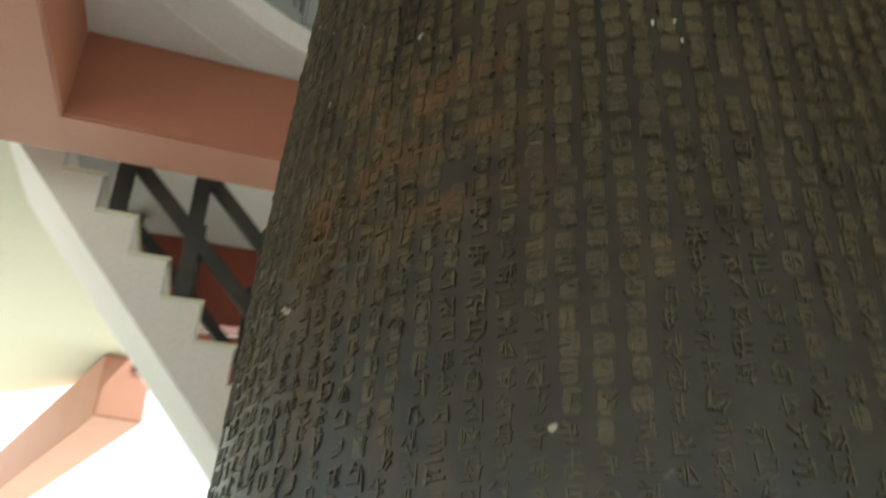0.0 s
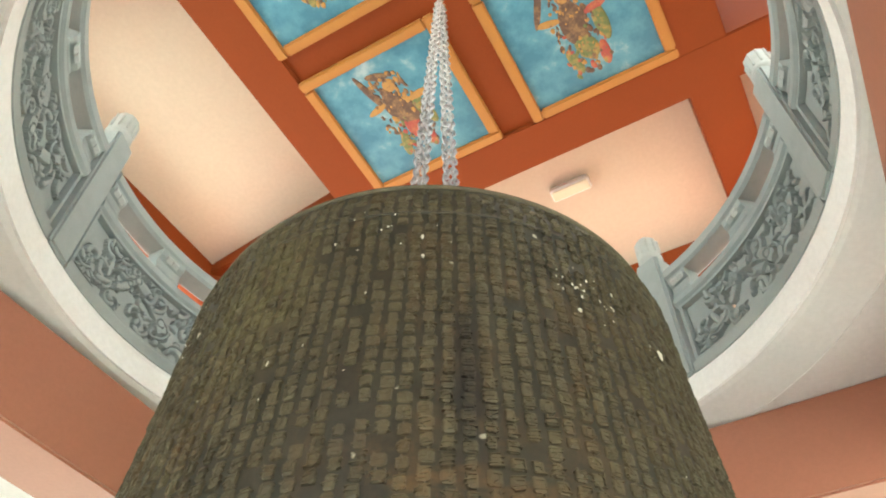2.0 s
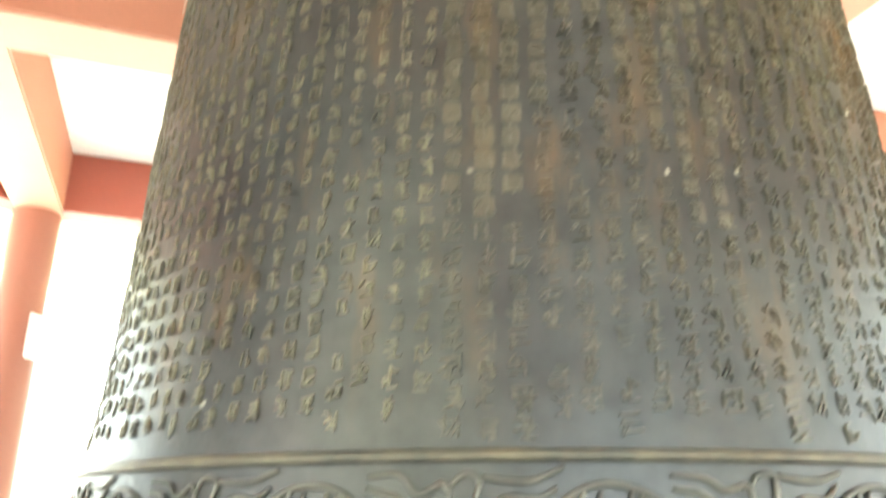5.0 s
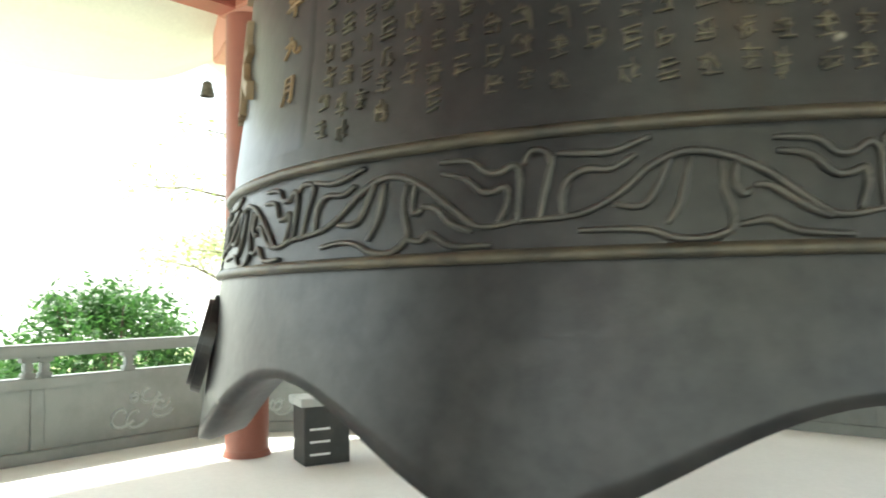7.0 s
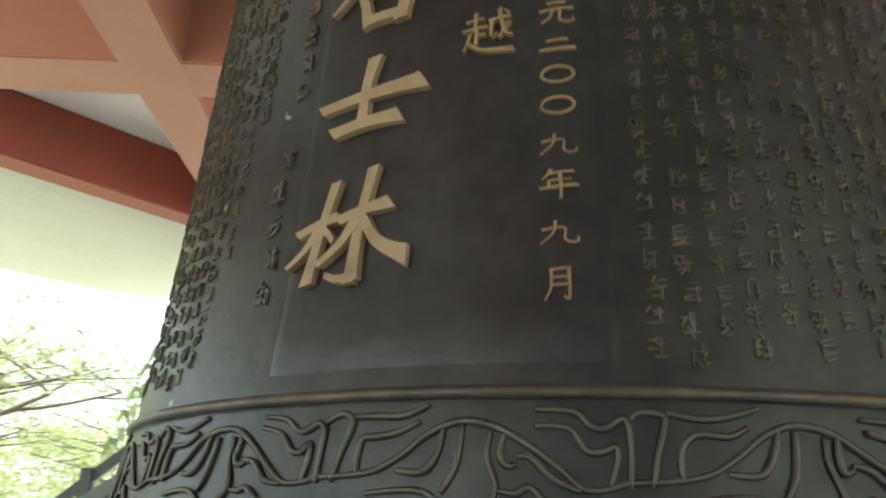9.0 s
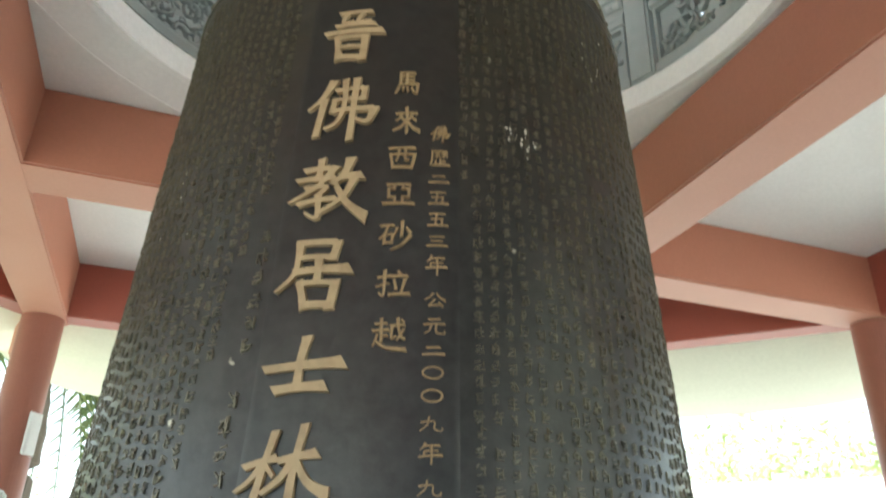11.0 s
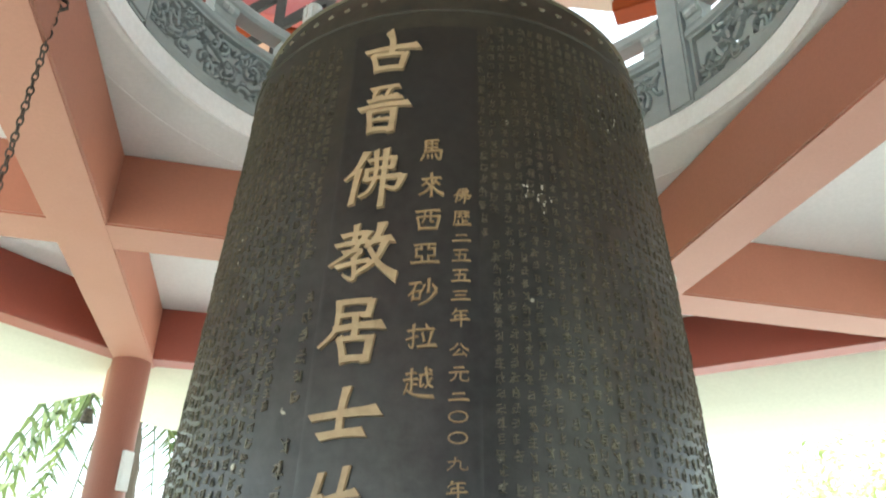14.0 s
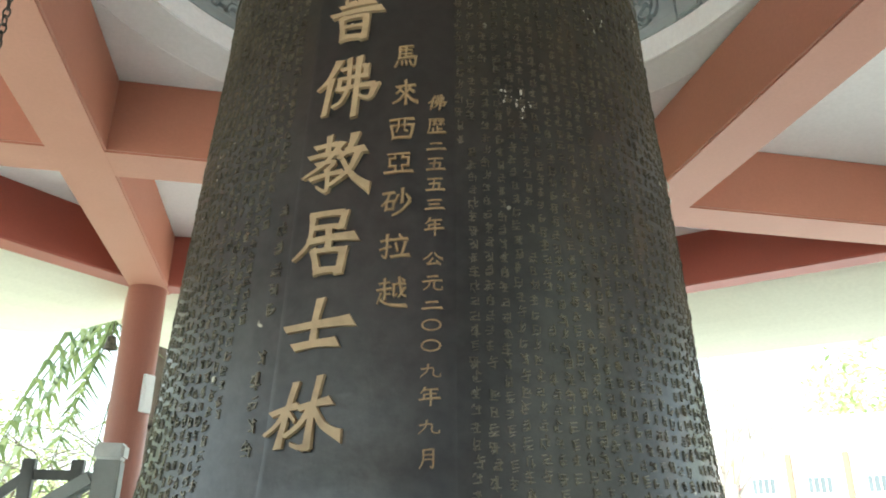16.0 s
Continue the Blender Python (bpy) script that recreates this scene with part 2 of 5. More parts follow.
# ---- builders ----
def obj(name, bm, m, parent=None, label="", smooth=False):
    me = bpy.data.meshes.new(name)
    bmesh.ops.recalc_face_normals(bm, faces=bm.faces)
    bm.to_mesh(me)
    bm.free()
    me.materials.append(m)
    if smooth:
        me.shade_smooth()
    ob = new(name, me)
    ob.parent = parent
    if label:
        tagged(ob, label)
    return ob


part = obj


def from_arrays(name, verts, faces, m, parent=None, label="", smooth=False):
    me = bpy.data.meshes.new(name)
    me.from_pydata([tuple(v) for v in verts], [], [tuple(f) for f in faces])
    me.materials.append(m)
    if smooth:
        me.shade_smooth()
    ob = new(name, me)
    ob.parent = parent
    if label:
        tagged(ob, label)
    return ob


def thing(name, label, category, group="", kind="", at=(0, 0, 0)):
    ob = new(name)
    ob.location = at
    ob.empty_display_size = 0.1
    return tagged(ob, label, category, group, kind)


def add_box(bm, x0, x1, y0, y1, z0, z1, bev=0.0, turn=None):
    r = bmesh.ops.create_cube(bm, size=1, matrix=Matrix.Translation(((x0 + x1) / 2, (y0 + y1) / 2, (z0 + z1) / 2)) @ Matrix.Diagonal((x1 - x0, y1 - y0, z1 - z0, 1)))
    vs = r["verts"]
    if turn is not None:
        bmesh.ops.transform(bm, matrix=turn, verts=vs)
    if bev:
        es = list({e for v in vs for e in v.link_edges})
        bmesh.ops.bevel(bm, geom=es, offset=bev, segments=2, affect='EDGES')
    return bm


def box(x0, x1, y0, y1, z0, z1, bev=0.0, turn=None):
    return add_box(bmesh.new(), x0, x1, y0, y1, z0, z1, bev, turn)


def bar(p, q, w, h, bev=0.006):
    """A bar of section w x h from p to q."""
    p, q = Vector(p), Vector(q)
    d = q - p
    rot = d.to_track_quat('X', 'Z').to_matrix().to_4x4()
    return box(0, d.length, -w / 2, w / 2, -h / 2, h / 2, bev, Matrix.Translation(p) @ rot)


def add_cyl(bm, x, y, z0, z1, r0, r1=None, n=32):
    bmesh.ops.create_cone(bm, cap_ends=True, segments=n, radius1=r0, radius2=r0 if r1 is None else r1, depth=z1 - z0,
                          matrix=Matrix.Translation((x, y, (z0 + z1) / 2)))
    return bm


def revolve(profile, n=96, a0=0.0, a1=360.0, closed=False):
    """A profile of (radius, z) turned about the z axis; closed: the profile is a loop."""
    bm = bmesh.new()
    full = a1 - a0 >= 359.9
    cols = n if full else n + 1
    rings = [[bm.verts.new((r * math.cos(radians(a0 + (a1 - a0) * i / n)), r * math.sin(radians(a0 + (a1 - a0) * i / n)), z)) for i in range(cols)] for r, z in profile]
    pairs = list(zip(rings, rings[1:])) + ([(rings[-1], rings[0])] if closed else [])
    for a, b in pairs:
        for i in range(n):
            j = (i + 1) % cols
            bm.faces.new((a[i], a[j], b[j], b[i]))
    if closed and not full:
        bm.faces.new([r[0] for r in rings])
        bm.faces.new([r[-1] for r in rings][::-1])
    return bm


def prism(pts, z0, z1, hole=None):
    """An upright prism over a polygon, with a like-numbered hole if given."""
    bm = bmesh.new()
    n = len(pts)
    lo, hi = [bm.verts.new((x, y, z0)) for x, y in pts], [bm.verts.new((x, y, z1)) for x, y in pts]
    for i in range(n):
        bm.faces.new((lo[i], lo[(i + 1) % n], hi[(i + 1) % n], hi[i]))
    if hole:
        hl, hh = [bm.verts.new((x, y, z0)) for x, y in hole], [bm.verts.new((x, y, z1)) for x, y in hole]
        for i in range(n):
            j = (i + 1) % n
            bm.faces.new((hl[i], hl[j], hh[j], hh[i]))
            bm.faces.new((lo[i], lo[j], hl[j], hl[i]))
            bm.faces.new((hi[i], hi[j], hh[j], hh[i]))
    else:
        bm.faces.new(lo)
        bm.faces.new(hi)
    return bm


def tube_into(V, F, pts, rad, sides=5):
    """Adds a tube along pts to vertex and face lists; rad is one radius or one for each point."""
    n0 = len(V)
    pts = [Vector(p) for p in pts]
    rs = rad if isinstance(rad, (list, tuple)) else [rad] * len(pts)
    for i, p in enumerate(pts):
        d = (pts[min(i + 1, len(pts) - 1)] - pts[max(i - 1, 0)]).normalized()
        u = d.cross(Vector((0, 0, 1)))
        if u.length < 0.05:
            u = d.cross(Vector((1, 0, 0)))
        u.normalize()
        w = d.cross(u)
        for k in range(sides):
            a = 2 * math.pi * k / sides
            V.append(p + (u * math.cos(a) + w * math.sin(a)) * rs[i])
    for i in range(len(pts) - 1):
        for k in range(sides):
            a, b = n0 + i * sides + k, n0 + i * sides + (k + 1) % sides
            F.append((a, b, b + sides, a + sides))
    F.append(tuple(n0 + k for k in range(sides))[::-1])
    F.append(tuple(n0 + (len(pts) - 1) * sides + k for k in range(sides)))


def link_mesh(m, a=0.030, b=0.019, t=0.0065):
    """One chain link as a mesh to be shared."""
    V, F, S, K = [], [], 10, 5
    for s in range(S):
        th = 2 * math.pi * s / S
        for k in range(K):
            f = 2 * math.pi * k / K
            V.append(((b + t * math.cos(f)) * math.cos(th), t * math.sin(f), (a + t * math.cos(f)) * math.sin(th)))
    for s in range(S):
        for k in range(K):
            F.append((s * K + k, ((s + 1) % S) * K + k, ((s + 1) % S) * K + (k + 1) % K, s * K + (k + 1) % K))
    me = bpy.data.meshes.new("link")
    me.from_pydata(V, [], F)
    me.materials.append(m)
    me.shade_smooth()
    return me


def chain(me, p, q, pitch, parent):
    """Links from p to q, each turned a quarter against the last."""
    p, q = Vector(p), Vector(q)
    d = q - p
    n = max(2, round(d.length / pitch))
    rot = d.to_track_quat('Z', 'Y').to_matrix().to_4x4()
    for i in range(n):
        ob = new("link", me)
        ob.parent = parent
        ob.matrix_basis = Matrix.Translation(p + d * ((i + 0.5) / n)) @ rot @ Matrix.Rotation(math.pi / 2 * (i % 2) + 0.25 * math.sin(i * 2.1), 4, 'Z')


# ---- plan ----
FL, GR = 0.25, -0.35                  # pavilion floor, ground outside
ZB, ZS, ZF = 3.69, 4.184, 4.36        # beam soffit, slab soffit, upper floor
BI, BO, BC = 1.673, 2.018, 1.846      # faces and axis of the crossing beams
CX, CY = 0.03, -0.025                 # centre of the pavilion (the bell hangs at the origin)
LC, LA = 4.36, 1.86                   # column grid
COLS = [(CX + x * s, CY + y * u) for x, y in ((LC, LA), (LA, LC)) for s in (-1, 1) for u in (-1, 1)]
COLS = [(x, y) if y > -4 else (CX + math.copysign(1.62, x), CY - 6.35) for x, y in COLS]   # the south bay reaches further out
COLS.sort(key=lambda c: math.atan2(c[1] - CY, c[0] - CX))


def octagon(apothem, turn=0.0):
    r = apothem / math.cos(math.pi / 8)
    return [(CX + r * math.cos(radians(22.5 + turn + 45 * k)), CY + r * math.sin(radians(22.5 + turn + 45 * k))) for k in range(8)]


# ---- ground and floor ----
tagged(obj("ground", prism([(400 * math.cos(2 * math.pi * k / 48), 400 * math.sin(2 * math.pi * k / 48)) for k in range(48)], GR - 0.5, GR), M_court), "pale concrete court around the pavilion", "ground", kind="structure")
tagged(obj("lawn", prism([(-14.5 + 10.5 * math.cos(a) + 0.8 * math.sin(3 * a), 12 + 12 * math.sin(a) + 0.7 * math.cos(5 * a)) for a in np.linspace(0, 2 * math.pi, 49)[:-1]], GR - 0.1, GR + 0.03), M_grass), "sunlit green lawn under the trees", "lawn", kind="structure")
tagged(obj("floor", prism(octagon(5.75), GR - 0.1, FL), M_floor), "pale grey screed floor of the pavilion", "floor", kind="structure")

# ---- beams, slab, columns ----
def deeper_cheeks(ob):
    """Upright faces of a beam get a deeper, redder colour than its soffit."""
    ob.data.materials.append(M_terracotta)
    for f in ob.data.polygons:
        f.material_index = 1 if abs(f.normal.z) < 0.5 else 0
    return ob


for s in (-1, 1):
    tagged(deeper_cheeks(obj("beam", box(CX + s * BC - 0.172, CX + s * BC + 0.172, CY - (6.45 if s < 0 else 2.018), CY + LC + 0.14, ZB, ZS, 0.012), M_salmon)), "salmon painted concrete ceiling beam with terracotta cheeks", "beam", kind="structure")
    tagged(deeper_cheeks(obj("beam", box(CX - LC - 0.14, CX + LC + 0.14, CY + s * BC - 0.172, CY + s * BC + 0.172, ZB + 0.003, ZS, 0.012), M_salmon)), "salmon painted concrete ceiling beam with terracotta cheeks", "beam", kind="structure")
for i, (x, y) in enumerate(COLS):
    x2, y2 = COLS[(i + 1) % 8]
    if y2 > y and y < -6 or x > 4 and y2 < -6:
        continue
    d = Vector((x2 - x, y2 - y, 0)).normalized() * 0.1
    tagged(obj("edge_beam", bar((x + d.x, y + d.y, (ZB + ZS) / 2 + 0.004), (x2 - d.x, y2 - d.y, (ZB + ZS) / 2 + 0.004), 0.24, ZS - ZB - 0.012, 0.01), M_red), "dark red painted edge beam between columns", "beam", kind="structure")
n = 128
oct_pts, hole_pts = [], []
for k in range(n):
    a = 2 * math.pi * k / n
    f = ((a - math.pi / 8 + math.pi / 4) % (math.pi / 4)) - math.pi / 8
    r = 4.62 / math.cos(f + 0)
    oct_pts.append((CX + r * math.cos(a), CY + r * math.sin(a)))
    hole_pts.append((CX + 1.90 * math.cos(a), CY + 1.90 * math.sin(a)))
tagged(obj("ceiling", prism(oct_pts, ZS, ZF - 0.02, hole_pts), M_white), "white plastered slab with a round opening", "ceiling", kind="structure")
# unseen darker sheet over the white slab, added to weaken bounce onto the roof
tagged(obj("bounce_cut_floor", prism(oct_pts, ZF - 0.016, ZF + 0.012, [(CX + (x - CX) * 0.96, CY + (y - CY) * 0.96) for x, y in hole_pts]), M_tile_roof), "unseen terracotta sheet on the upper floor, added to cut bounce light", "floor", kind="structure")
collar = revolve([(1.92, ZS), (1.92, ZF - 0.03), (1.74, ZF - 0.03), (1.672, ZS + 0.062), (1.70, ZS + 0.045)], 128, closed=True)
bmesh.ops.translate(collar, verts=collar.verts, vec=(CX, CY, 0))
tagged(obj("ceiling_collar", collar, M_white), "white plaster turned up round the opening", "ceiling", kind="structure")
rim = revolve([(1.662, ZS + 0.056), (1.76, ZS + 0.07), (1.80, ZF + 0.03), (1.665, ZF + 0.035), (1.655, ZF)], 128, closed=True)
bmesh.ops.translate(rim, verts=rim.verts, vec=(CX, CY, 0))
tagged(obj("trim", rim, M_rim, smooth=False), "chipped white rim of the round opening", "trim", kind="structure")


def column(x, y):
    t = thing("column", "round terracotta red painted concrete column", "column", "columns of the pavilion", at=(x, y, FL))
    bm = add_cyl(bmesh.new(), 0, 0, 0, ZB - FL, 0.165, n=40)
    part("shaft", bm, M_col, t, smooth=False)
    bm = add_cyl(bmesh.new(), 0, 0, 0.002, 0.05, 0.185, 0.17, n=40)
    part("base", bm, M_col, t)
    a = math.atan2(CY - y, CX - x) + 0.55
    m = Matrix.Rotation(a, 4, 'Z')
    lamp = part("plaque", box(0.16, 0.19, -0.06, 0.06, 2.33, 2.65, 0.006, m), M_whitebox, t, "white plastic plaque")
    part("cover", box(0.19, 0.196, -0.045, 0.045, 2.36, 2.62, 0.002, m), M_whitebox, lamp)
    return t


M_col = painted("terracotta_paint", (0.28, 0.105, 0.072), (0.22, 0.085, 0.06), 0.45, 1.5)
for x, y in COLS:
    if x < 1 or y > -6:
        column(x, y)

# ---- eaves: cream soffits with upturned corners, hip beams, wind bells ----
inner, outer = [[(x, y - (2.0 if y < -4 else 0)) for x, y in octagon(ap)] for ap in (4.5, 6.15)]
tagged(obj("ceiling_south", prism([(-4.45, -1.95), (-1.8, -6.55), (1.8, -6.55), (4.45, -1.95), (3.0, -4.0), (-3.0, -4.0)], ZS + 0.004, ZF - 0.03), M_white), "white plastered slab over the south bay", "ceiling", kind="structure")
# the soffit's unseen eastern reach is added to shade the ground below
tagged(obj("eave_south", prism([(2.06, -2.06), (4.5, -1.9), (6.2, -2.57), (11.5, -4.5), (11.5, -13.5), (3.46, -10.23), (1.83, -8.65), (1.62, -7.15)], 4.168, 4.34), M_cream), "flat cream soffit beside the staircase, stretched east to shade the ground", "eave", kind="structure")
tagged(obj("hip_beam", bar((1.66, -7.42, 3.80), (4.1, -14.2, 3.10), 0.52, 0.70, 0.015), M_salmon), "long salmon painted hip beam beside the staircase", "beam", kind="structure")
for i in (0, 1, 2, 3, 4, 7):
    (ax, ay), (bx, by), (cx, cy), (dx, dy) = inner[i], inner[(i + 1) % 8], outer[(i + 1) % 8], outer[i]
    V, F, NS, NT = [], [], 24, 8
    for lay in range(2):
        for s in range(NS + 1):
            u = s / NS
            lift = 0.42 * abs(2 * u - 1) ** 5
            for t in range(NT + 1):
                v = t / NT
                px, py = (ax + (bx - ax) * u) * (1 - v) + (dx + (cx - dx) * u) * v, (ay + (by - ay) * u) * (1 - v) + (dy + (cy - dy) * u) * v
                V.append((px, py, 3.98 * (1 - v) + 3.46 * v - 0.10 * math.sin(math.pi * v) + lift * v * v + (0.14 + 0.3 * (1 - v)) * lay))
    off = (NS + 1) * (NT + 1)
    for s in range(NS):
        for t in range(NT):
            a = s * (NT + 1) + t
            F.append((a, a + 1, a + NT + 2, a + NT + 1))
            F.append((a + off, a + NT + 1 + off, a + NT + 2 + off, a + 1 + off))
        a = s * (NT + 1) + NT
        F.append((a, a + off, a + NT + 1 + off, a + NT + 1))
    tagged(from_arrays("eave", V, F, M_cream, smooth=False), "cream plastered eave soffit curving up at its corners", "eave", kind="structure")
    # unseen sheet added so the sunlit eave top throws less light upward
    tagged(from_arrays("eave_bounce_sheet", [(p[0], p[1], p[2] + 0.006) for p in V[off:]], [tuple(v - off for v in f) for f in F if min(f) >= off], M_tile_roof), "unseen terracotta sheet on the eave, added to cut sunlit bounce", "roof", kind="structure")
    sh = -2.0 if dy < -7 else 0.0
    ang = math.atan2(dy - sh - CY, dx - CX)
    m = Matrix.Translation((CX, CY + sh, 0)) @ Matrix.Rotation(ang, 4, 'Z')
    tagged(obj("hip_beam", box(4.72, 5.42, -0.11, 0.11, 3.50, 3.86, 0.015, m), M_salmon), "salmon painted hip beam stub under the eave", "beam", kind="structure")
    w = thing("wind_bell", "small dark wind bell hanging from the eave corner", "wind bell", "wind bells", at=m @ Vector((6.45, 0, 3.76)))
    part("wire", add_cyl(bmesh.new(), 0, 0, -0.14, 0.02, 0.006, n=6), M_chain, w)
    part("bell_cup", revolve([(0.005, -0.12), (0.045, -0.14), (0.055, -0.2), (0.075, -0.28), (0.066, -0.28), (0.045, -0.2)], 12), M_chain, w)

# ---- outer stone balustrade ----
ring_o = octagon(5.45)


def balustrade_side(p, q):
    t = thing("stone_balustrade", "grey carved stone balustrade with open slots under its handrail", "balustrade", "outer balustrade", at=(*p, FL))
    d = Vector((q[0] - p[0], q[1] - p[1], 0))
    ln = d.length
    m = Matrix.Rotation(math.atan2(d.y, d.x), 4, 'Z') @ Matrix.Diagonal((1, 1, 1.09, 1))
    part("plinth", box(0.1, ln - 0.1, -0.09, 0.09, 0, 0.08, 0.008, m), M_rail, t)
    part("middle_rail", box(0.1, ln - 0.1, -0.06, 0.06, 0.50, 0.58, 0.008, m), M_rail, t)
    part("handrail", box(0.1, ln - 0.1, -0.075, 0.075, 0.72, 0.81, 0.02, m), M_rail, t)
    nb = 3
    w = (ln - 0.2) / nb
    for k in range(nb):
        x0 = 0.1 + k * w
        pn = part("panel", box(x0 + 0.05, x0 + w - 0.05, -0.035, 0.035, 0.08, 0.5, 0.004, m), M_rail, t)
        rnd = random.Random(40 + k)
        for _ in range(7):
            V, F = [], []
            cx0, cz0, rr = x0 + w * rnd.uniform(0.25, 0.75), rnd.uniform(0.2, 0.38), rnd.uniform(0.04, 0.12)
            tube_into(V, F, [m @ Vector((cx0 + rr * (1 - 0.07 * j) * math.cos(j * 0.6 + rr * 30), 0.036, cz0 + rr * 0.6 * math.sin(j * 0.6 + rr * 30))) for j in range(10)], 0.014, 4)
            from_arrays("carved_curl", V, F, M_stone, pn)
        part("pier", box(x0 - 0.045 + (0.05 if k == 0 else 0), x0 + 0.05, -0.05, 0.05, 0.08, 0.5, 0.006, m), M_rail, t)
        for e, xc in ((0, x0 + 0.06), (1, x0 + w / 2), (2, x0 + w - 0.06)):
            bm = bmesh.new()
            add_box(bm, xc - 0.05, xc + 0.05, -0.05, 0.05, 0.58, 0.615, 0.01)
            add_box(bm, xc - 0.03, xc + 0.03, -0.04, 0.04, 0.615, 0.685, 0.008)
            add_box(bm, xc - 0.06, xc + 0.06, -0.05, 0.05, 0.685, 0.72, 0.01)
            bmesh.ops.transform(bm, matrix=m, verts=bm.verts)
            part("slot_block", bm, M_rail, t)
    return t


def newel(x, y, z, h):
    t = thing("stone_newel", "grey stone newel post with a carved knob", "post", "outer newel posts", at=(x, y, z))
    part("post_shaft", box(-0.1, 0.1, -0.1, 0.1, 0, h - 0.16, 0.012), M_rail, t)
    k = revolve([(0.005, h + 0.01), (0.05, h), (0.065, h - 0.04), (0.05, h - 0.075), (0.07, h - 0.09), (0.07, h - 0.13), (0.085, h - 0.16)], 16)
    part("knob", k, M_buff, t, "carved buff stone knob", smooth=True)


for i in range(8):
    newel(*ring_o[i], FL, 1.07)
    balustrade_side(ring_o[i], ring_o[(i + 1) % 8])

for f in (1 / 3, 2 / 3):
    newel(ring_o[3][0] + (ring_o[2][0] - ring_o[3][0]) * f, ring_o[3][1] + (ring_o[2][1] - ring_o[3][1]) * f, FL, 1.07)

# ---- bench with slotted black legs, steel stand, boards ----
t = thing("bench", "grey plank bench on two slotted black crate legs", "bench", at=(-3.55, 2.45, FL))
mb = Matrix.Rotation(radians(68), 4, 'Z')
part("bench_top", box(-0.62, 0.62, -0.17, 0.17, 0.42, 0.48, 0.006, mb), M_capstone, t)
for sx in (-0.42, 0.42):
    lg = part("leg", box(sx - 0.17, sx + 0.17, -0.15, 0.15, 0, 0.42, 0.006, mb), M_black, t)
    for k in range(3):
        for yy in (-0.153, 0.153):
            part("slat", box(sx - 0.13, sx + 0.02, yy - 0.004, yy + 0.004, 0.07 + 0.09 * k, 0.085 + 0.09 * k, 0, mb), M_whitebox, lg, "pale slot edge")
t = thing("steel_stand", "grey green steel stand with a diagonal brace", "stand", at=(-2.05, 1.85, FL))
for dx, dy in ((0, 0), (-0.28, 0.47)):
    part("leg", box(dx - 0.05, dx + 0.05, dy - 0.05, dy + 0.05, 0, 0.75, 0.006), M_rail, t)
part("brace", bar((0.03, 0.02, 0.50), (0.26, 0.14, 0.74), 0.04, 0.06), M_rail, t)
part("top_bar", bar((0.02, -0.04, 0.76), (-0.31, 0.52, 0.76), 0.08, 0.06), M_rail, t)
part("arm", bar((0.0, 0.0, 0.77), (0.30, 0.16, 0.77), 0.06, 0.05), M_rail, t)
t = thing("board", "white board leaning beside the steel stand", "board", at=(-1.80, 1.98, FL))
lean_m = Matrix.Rotation(radians(33), 4, 'Z') @ Matrix.Rotation(radians(-28), 4, 'X')
part("sheet", box(-0.26, 0.24, -0.012, 0.012, 0.006, 0.33, 0.004, lean_m), M_whitebox, t)
part("edge_strip", box(-0.26, 0.24, -0.018, -0.013, 0.006, 0.04, 0.002, lean_m), M_rail, t, "grey edge strip")

tagged(obj("edge_beam", box(-2.0, 1.62, -4.17, -3.93, 3.55, ZS - 0.004, 0.01), M_red), "dark red painted edge beam behind the staircase", "beam", kind="structure")

# ---- lower stair on the south side, with black rails ----
st = thing("staircase", "white concrete staircase with black timber rails", "staircase", at=(0, 0, 0))
RUN, RISE, Y0, Y1 = 0.215, 0.225, -3.75, -2.62
X_TOP = 2.06
steps = 17
pts = []
for k in range(steps):
    z = ZF - RISE * (k + 1)
    x = X_TOP - RUN * k
    pts += [(x, z + RISE), (x, z)]
low = [(pts[-1][0] + 0.26, FL + 0.002), (X_TOP + 0.2, ZF - 0.16), (X_TOP + 0.2, ZF - 0.004), (X_TOP, ZF - 0.004)]
poly = pts[1:] + low
bm = bmesh.new()
f0, f1 = [bm.verts.new((x, Y0, z)) for x, z in poly], [bm.verts.new((x, Y1, z)) for x, z in poly]
for i in range(len(poly)):
    j = (i + 1) % len(poly)
    bm.faces.new((f0[i], f0[j], f1[j], f1[i]))
bm.faces.new(f0)
bm.faces.new(f1)
part("flight", bm, M_white, st)
for k in range(1, steps - 1):
    z, x = ZF - RISE * (k + 1), X_TOP - RUN * k
    part("tread", box(x - RUN - 0.02, x - 0.003, Y0 - 0.01, Y1 + 0.012, z - RISE - 0.012 + RISE, z + 0.012, 0.003), M_cream, st)
for yy in (Y1 - 0.06, Y0 + 0.06):
    for k in range(0, steps - 1, 2):
        z, x = ZF - RISE * (k + 1), X_TOP - RUN * (k + 0.5)
        part("post", box(x - 0.045, x + 0.045, yy - 0.045, yy + 0.045, z + 0.01, z + 0.98, 0.006), M_black, st)
    for h in (0.42, 0.84):
        xa, xb = X_TOP, X_TOP - RUN * (steps - 2)
        part("rail", bar((xa, yy, ZF - RISE * 0.5 + h), (xb, yy, ZF - RISE * (steps - 1.5) + h), 0.06, 0.085), M_black, st)

# ---- north stair rail beyond the columns ----
st = thing("stair_rail", "black timber rail of a rising outdoor stair", "railing", at=(0, 5.25, 0))
for x, z in ((-3.75, 1.35), (-3.25, 1.80), (-2.80, 2.22), (-2.38, 2.22)):
    part("post", box(x - 0.055, x + 0.055, -0.05, 0.05, FL, z + 0.05, 0.008), M_black, st)
